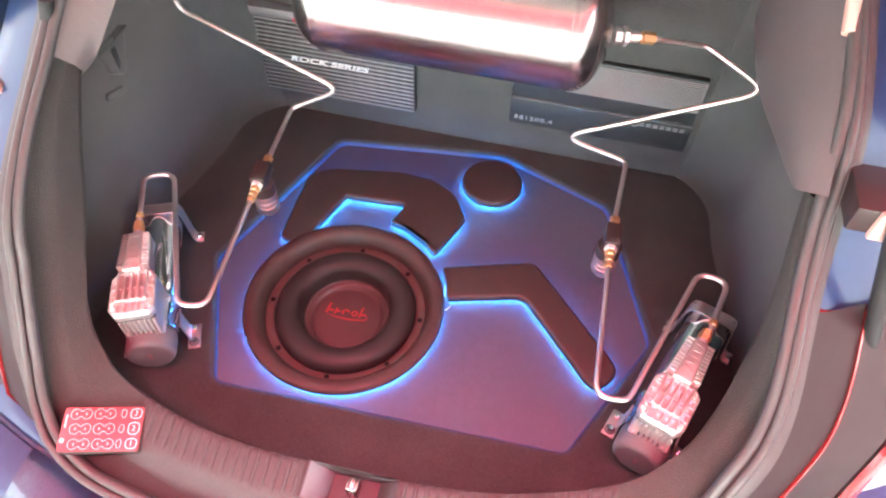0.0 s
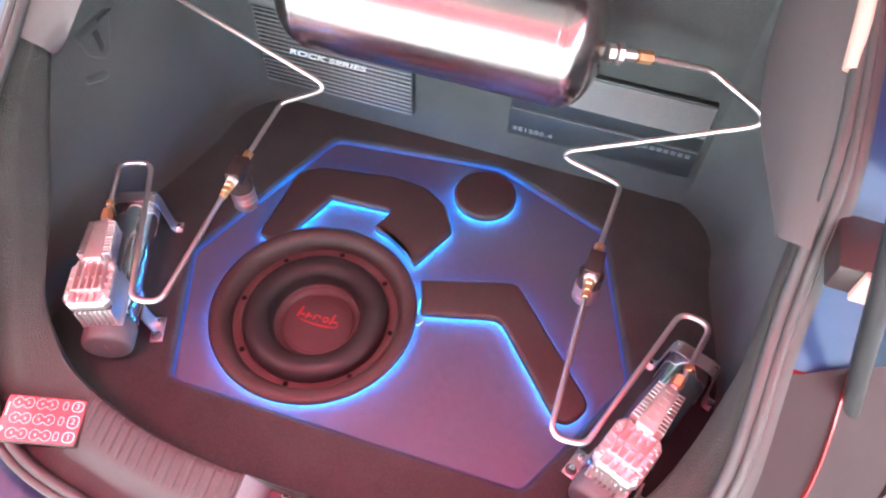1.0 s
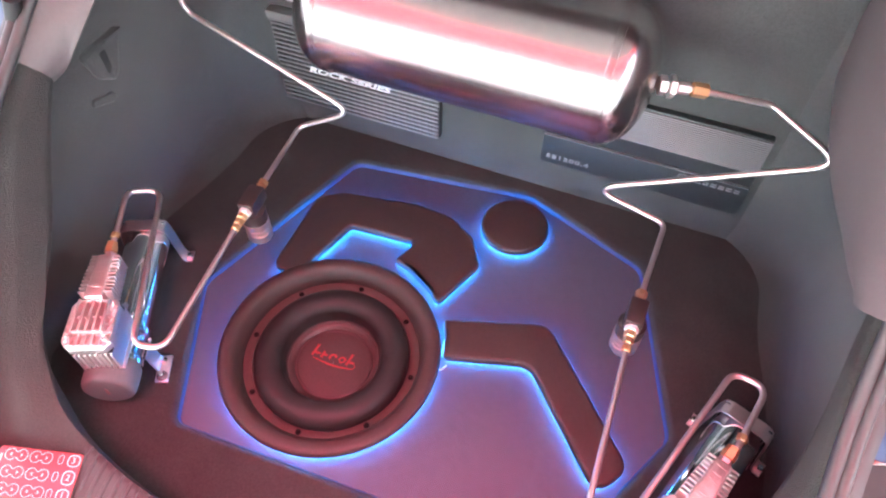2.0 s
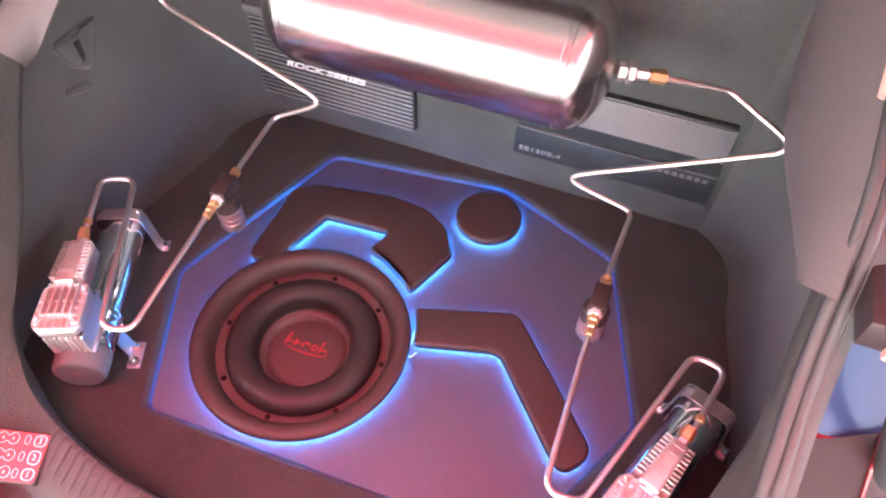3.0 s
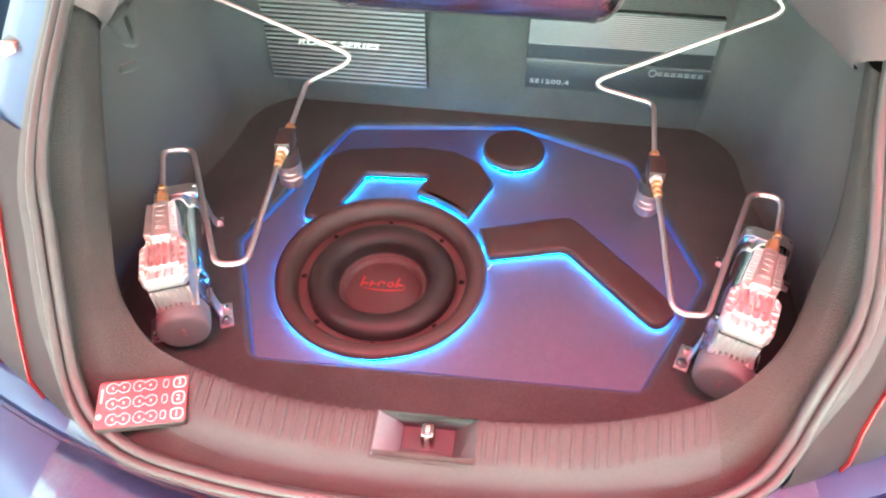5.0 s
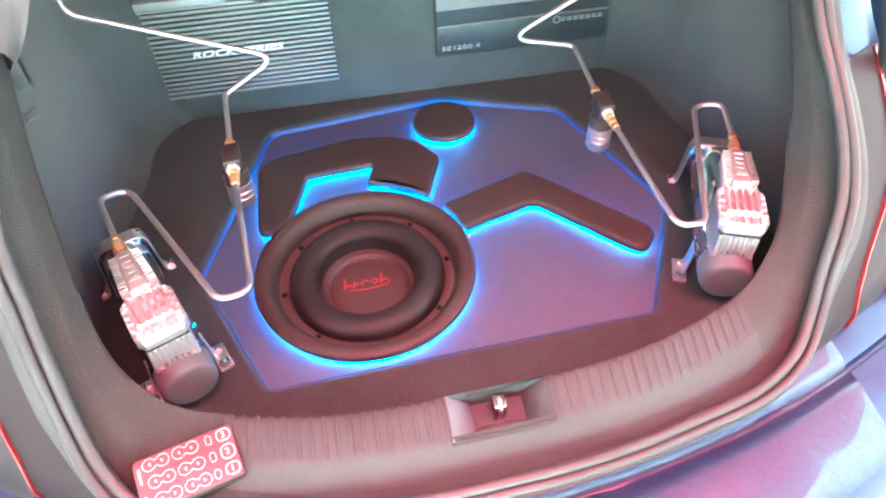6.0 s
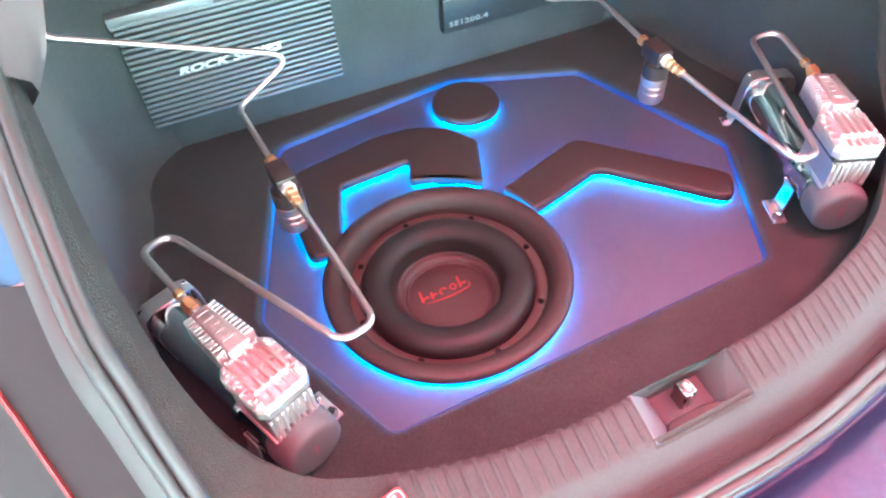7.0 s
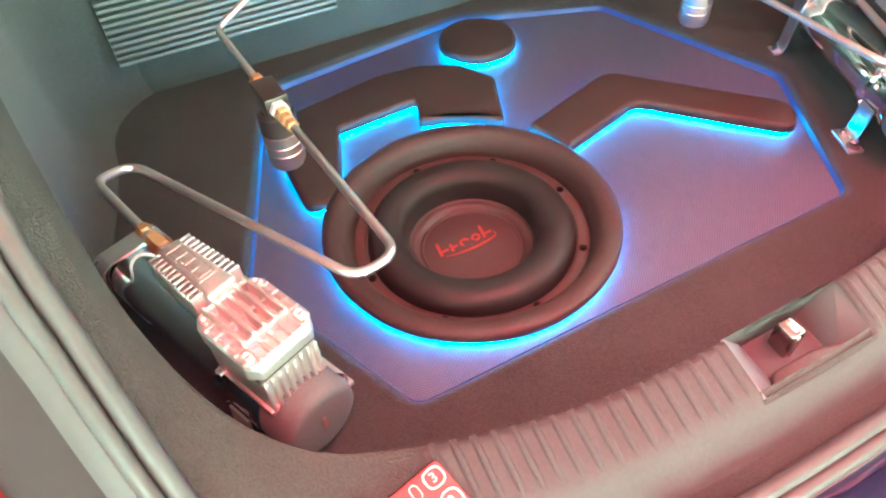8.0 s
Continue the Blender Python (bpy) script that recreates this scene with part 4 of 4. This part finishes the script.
    # brackets and feet
    part("bracket", strap([(-0.058, 0.0155), (-0.047, 0.0155), (-0.043, 0.026), (-0.0375, 0.088), (-0.034, 0.100), (-0.024, 0.1045), (0.024, 0.1045), (0.034, 0.100), (0.0375, 0.088), (0.043, 0.026), (0.047, 0.0155), (0.058, 0.0155)], 0.254, 0.276), PIPE, ob, "polished arched mounting bracket")
    part("end_plate", box(-0.034, 0.034, 0.2685, 0.2720, 0.024, 0.104, bevel=0.0015), CHROME, ob)
    for sx in (-1, 1):
        part("bracket", strap([(sx * 0.058, 0.0155), (sx * 0.047, 0.0155), (sx * 0.0430, 0.022), (sx * 0.0400, 0.045), (sx * 0.0390, 0.062)], 0.044, 0.070), PIPE, ob, "polished side bracket")
        foot = part("foot_plate", box(min(sx * 0.041, sx * 0.061), max(sx * 0.041, sx * 0.061), 0.026, 0.072, RIM + 0.0005, 0.0180, bevel=0.0012), PIPE, ob)
        part("washer", lathe([(0.0085, 0.017), (0.0085, 0.0195), (0.007, 0.0205), (0.0004, 0.0205)], 20, pose(sx * 0.0515, 0.036, 0)), GREYCAP, foot)
        part("bolt", lathe([(0.0055, 0.020), (0.0055, 0.026), (0.004, 0.0275), (0.0004, 0.0275)], 6, pose(sx * 0.0515, 0.036, 0)), CHROME, ob)
        part("bolt", lathe([(0.0045, 0.017), (0.0045, 0.022), (0.0004, 0.023)], 6, pose(sx * 0.0515, 0.062, 0)), CHROME, ob)
        part("bolt", lathe([(0.0055, 0.016), (0.0055, 0.022), (0.004, 0.0235), (0.0004, 0.0235)], 6, pose(sx * 0.0525, 0.265, 0)), CHROME, ob)
        part("bolt", lathe([(0.0055, 0.095), (0.0055, 0.103), (0.004, 0.1045), (0.0004, 0.1045)], 6, pose(sx * 0.032, 0.074, 0)), CHROME, ob)
    part("printed_mark", box(-0.002, 0.002, -0.0122, -0.0112, 0.060, 0.076), REDDULL, cap, "faded red printed bar")
    return ob


compressor(pose(-0.239, -0.183, 0.0, 0, 0, 24), 1, "chrome and alloy air compressor with grey rubber end cap")
compressor(pose(0.518, -0.163, 0.0, 0, 0, -21), -1, "chrome and alloy air compressor with grey rubber end cap")


# ---------------------------------------------------------------- amplifiers on the back board
YB = 0.475
amp = thing("amplifier", pose(-0.310, YB, 0.072), "grey ribbed aluminium amplifier with printed name on the back board", "amplifier", "amplifiers on the back board")
case = part("body", box(0, 0.325, -0.014, 0.0, 0, 0.178, bevel=0.002), AMPDARK, amp)
for k in range(18):
    z = 0.004 + 0.0098 * k
    part("fin", box(0.001, 0.324, -0.021, -0.013, z, z + 0.0052, bevel=0.0008, seg=1), AMPGREY, case)
part("top_edge", box(-0.002, 0.327, -0.022, 0.0, 0.1785, 0.184, bevel=0.001), AMPGREY, amp)
part("end_plate", box(-0.003, 0.150, -0.0235, 0.0, 0.1845, 0.1985, bevel=0.0015), AMPLIGHT, amp, "pale aluminium end plate")
part("lettering", moved(lettering("ROCK SERIES", 0.0205, 0.0006, 0.25, 1.06, 0.0009), pose(0.066, -0.0215, 0.086, 90, 0, 0) @ Matrix.Diagonal((1.30, 0.80, 1, 1))), WHITEINK, amp, "white printed lettering", smooth=False)

amp = thing("amplifier", pose(0.210, YB, 0.094), "black four channel amplifier with ribbed top on the back board", "amplifier", "amplifiers on the back board")
case = part("body", box(0, 0.345, -0.014, 0.0, 0, 0.168, bevel=0.003), AMPDARK, amp)
part("name_plate", box(0.0, 0.345, -0.018, -0.013, 0.002, 0.064, bevel=0.001), AMPDARK, amp)
part("bright_line", box(0.001, 0.344, -0.0185, -0.013, 0.0645, 0.066), AMPGREY, amp, "bright metal line")
for k in range(17):
    z = 0.098 + 0.0040 * k
    part("fin", box(0.001, 0.344, -0.018, -0.013, z, z + 0.0024, bevel=0.0005, seg=1), AMPLIGHT, case)
part("lettering", moved(lettering("SE1200.4", 0.0165, 0.0005, 0.0, 1.16, 0.0003), pose(0.010, -0.0185, 0.014, 90, 0, 0) @ Matrix.Diagonal((1.10, 0.76, 1, 1))), PALEINK, amp, "white printed model number", smooth=False)
mark = bmesh.new()
lathe([(0.0078, 0), (0.0078, 0.001), (0.0058, 0.001), (0.0058, 0)], 24, pose(0.240, -0.018, 0.053, 90, 0, 0), bm=mark)
for k in range(7):
    put_box(mark, 0.249 + 0.0125 * k, 0.258 + 0.0125 * k, -0.0187, -0.018, 0.0490, 0.0515)
    put_box(mark, 0.249 + 0.0125 * k, 0.258 + 0.0125 * k, -0.0187, -0.018, 0.0540, 0.0560)
part("printed_mark", mark, PALEINK, amp, "grey printed mark", smooth=False)

# ---------------------------------------------------------------- remote control on the sill
rc = thing("remote_control", pose(-0.218, -0.330, 0.112, 9, 1, 15.5) @ Matrix.Scale(1.12, 4), "red and white keypad remote control in black case on sill", "remote control")
plate = ring_line([(-0.050, -0.0285), (0.050, -0.0285), (0.050, 0.0285), (-0.050, 0.0285)], 0.006, 4)
part("case", pad(plate, -0.010, 0.0005, 0.002, 3), BLACKBLOCK, rc, "black plastic case")
face = part("key_face", pad(inset(plate, 0.0018), 0.0, 0.0016, 0.0006, 2), REDPLASTIC, rc, "red membrane key face")


def outline_key(name, shape, wide=0.0006):
    """A key: its white outline, lying on the face."""
    if area(shape) < 0:
        shape = shape[::-1]
    bm = bmesh.new()
    a, c = shape, inset(shape, wide)
    grid(bm, [[Vector((p.x, p.y, 0.0014)) for p in a], [Vector((p.x, p.y, 0.0022)) for p in a], [Vector((p.x, p.y, 0.0022)) for p in c], [Vector((p.x, p.y, 0.0014)) for p in c]], closed=True)
    return part(name, bm, WHITEINK, face, "white outlined key", smooth=False)


def oval(cx, cy, w, h, n=40):
    out = []
    for k in range(n):
        a = 2 * math.pi * k / n
        x, y = math.cos(a), math.sin(a)
        out.append(Vector((cx + w * math.copysign(abs(x) ** 0.8, x), cy + h * math.copysign(abs(y) ** 0.7, y), 0)))
    return out


def dumbbell(cx, cy, r=0.0066, gap=0.0066, open_angle=32):
    """The outline of two rings that run into one another."""
    out = []
    for mid, start in ((gap, 180 + open_angle), (-gap, open_angle)):
        for k in range(21):
            a = radians(start + (360 - 2 * open_angle) * k / 20)
            out.append(Vector((cx + mid + r * math.cos(a), cy + r * math.sin(a), 0)))
    return out


for j, y in enumerate((-0.0185, 0.0, 0.0185)):
    for i, x in enumerate((-0.0255, 0.0035)):
        outline_key("key", dumbbell(x + 0.002 * (1 - j), y))
        arrows = bmesh.new()
        for sx in (-1, 1):
            for t in (-1, 1):
                put_box(arrows, -0.0002, 0.0022, -0.0005, 0.0005, 0.0014, 0.0021, m=pose(x + 0.002 * (1 - j) + sx * 0.0068, y, 0) @ pose(0, 0, 0, 0, 0, (0 if sx < 0 else 180) + t * 40))
        part("arrow", arrows, WHITEINK, face, "white printed arrows", smooth=False)
    outline_key("key", oval(0.0245, y, 0.0032, 0.0052))
    outline_key("key", oval(0.0395, y, 0.0072, 0.0078 if j == 1 else 0.0066), 0.0011)
    part("numeral", moved(lettering("123"[j], 0.0095, 0.0003), pose(0.0418, y - 0.0028, 0.0019) @ pose(0, 0, 0, 0, 0, 0) @ pose(-0.005, 0, 0)), WHITEINK, face, "white printed numeral", smooth=False)
bars = bmesh.new()
put_box(bars, -0.0455, -0.0435, 0.002, 0.018, 0.0014, 0.0021)
part("printed_bar", bars, WHITEINK, face, "white printed bar", smooth=False)
part("printed_spot", lathe([(0.003, 0.0014), (0.003, 0.0022), (0.0004, 0.0022)], 16, pose(-0.0445, -0.014, 0)), WHITEINK, face, "white printed spot")
part("ring_eye", lathe([(0.004, -0.008), (0.006, -0.008), (0.006, -0.004), (0.004, -0.004), (0.004, -0.008)], 16, pose(0.053, 0.004, 0)), BLACKBLOCK, rc)

# ---------------------------------------------------------------- sill ribs, latch well and striker
ribs = thing("sill_plate", pose(0, 0, 0), "ribbed grey plastic plate on the boot sill", "trim", kind="structure")
skin = BVHTree.FromPolygons([v.co for v in sill.data.vertices], [p.vertices[:] for p in sill.data.polygons])


def plate_middle(x):
    """The middle of the plate, which follows the inner edge of the sill."""
    o = abs(x - AX) / (1 if x < AX else 0.975)
    for a, b in zip(lip, lip[1:]):
        if a.x <= o <= b.x:
            edge_y = a.y + (b.y - a.y) * (o - a.x) / max(1e-6, b.x - a.x)
            break
    return edge_y - 0.0262 + SKEW * (x - AX) + (0.0045 * ease((x - AX) / 0.3) if x > AX else 0)


for x0, x1 in ((-0.180, 0.076), (0.203, 0.490)):
    x = x0 + 0.008
    while x < x1 - 0.004:
        line = []
        for k in range(7):
            p = skin.ray_cast(Vector((x, plate_middle(x) - 0.0235 + 0.0470 * k / 6, 0.3)), Vector((0, 0, -1)))[0]
            if p is not None:
                line.append(p + Vector((0, 0, 0.0003 if 0 < k < 6 else -0.0022)))
        if len(line) > 3:
            part("rib", tube(line, 0.0036, 12), RIBPLATE, ribs)
        x += 0.0150
# the plate itself, a thin sheet on the sill, cut out round the latch well
rows = []
edges = [(-0.180, 0.0745, 36), (0.0745, 0.2035, 12), (0.2035, 0.486, 40)]
across = [(-0.0560 + 0.0265 * k / 6) for k in range(7)] + [(-0.0295 + 0.0545 * k / 12) for k in range(1, 13)]
for x0, x1, n in edges:
    for i in range(n + (x1 > 0.4)):
        row = []
        for k, dy in enumerate(across):
            x = x0 + (x1 - x0) * i / n
            if x0 > 0.2:
                x += 0.16 * (0.025 - dy) * i / n
            y = plate_middle(x) + dy
            p = None
            while p is None and y < 0:
                p = skin.ray_cast(Vector((x, y, 0.3)), Vector((0, 0, -1)))[0]
                y += 0.002 if p is None else 0.0
            row.append(Vector((x, y, p.z + (0.0014 if 0 < k < len(across) - 1 else -0.0006))))
        rows.append(row)
bm = bmesh.new()
vs = grid(bm, rows)
gone = [f for f in bm.faces if all(0.074 < v.co.x < 0.204 for v in f.verts) and f.calc_center_median().y > -0.3555 + SKEW * (f.calc_center_median().x - AX)]
bmesh.ops.delete(bm, geom=gone, context="FACES")
part("plate", bm, RIBPLATE, ribs, angle=60)

well = thing("latch_well", pose(0, 0, 0), "recess in the sill around the tailgate striker", "trim", kind="structure")
tub = bmesh.new()
wx0, wx1 = AX - 0.0650, AX + 0.0632
near, away = [], []
for x, up in ((wx0, 1), (wx0 + 0.034, 0), (wx1 - 0.030, 0), (wx1, 1)):
    near.append(Vector((x, -0.3515 + SKEW * (x - AX), 0.1012 if up else 0.076)))
    away.append(Vector((x, -0.2985 + SKEW * (x - AX), 0.1142 if up else 0.080)))
grid(tub, [near, away])
for line in (near, away):
    tub.faces.new([tub.verts.new(p) for p in line])
part("well_tub", tub, PLASTIC, well, angle=30)
# paler bluish sheet over the slope paints the sky light on it
ramp = bmesh.new()
grid(ramp, [[line[0].lerp(line[1], t) + Vector((0.0012, 0, 0.0016 - 0.003 * (t in (0.0, 0.94)))) for t in (0.0, 0.06, 0.5, 0.88, 0.94)] for line in (near, [near[0].lerp(away[0], 0.5), near[1].lerp(away[1], 0.5)], away)])
part("well_ramp", ramp, RAMPGREY, well, "sloped end of the recess with sky light painted on as blue-grey", angle=40)
part("well_plate", pad(ring_line([(wx0 + 0.020, -0.3500), (wx1 - 0.018, -0.3465), (wx1 - 0.018, -0.3380), (wx1 - 0.050, -0.3310), (wx0 + 0.034, -0.3330)], [0.010, 0.006, 0.006, 0.012, 0.014], 4), 0.077, 0.0880, 0.003, 3), DARKPLATE, well, "dark glossy latch plate")
striker = thing("striker", pose(0.141, -0.3145, 0.0935), "polished steel tailgate striker in the sill recess", "striker")
part("loop", tube(rounded([(0, -0.007, -0.018), (0, -0.007, 0.011), (0, 0.007, 0.011), (0, 0.007, -0.018)], 0.005), 0.0040, 12), PIPE, striker)
part("sleeve", box(-0.0080, 0.0080, -0.0095, 0.0095, -0.018, 0.0140, bevel=0.0024, seg=3), WORNSTEEL, striker)
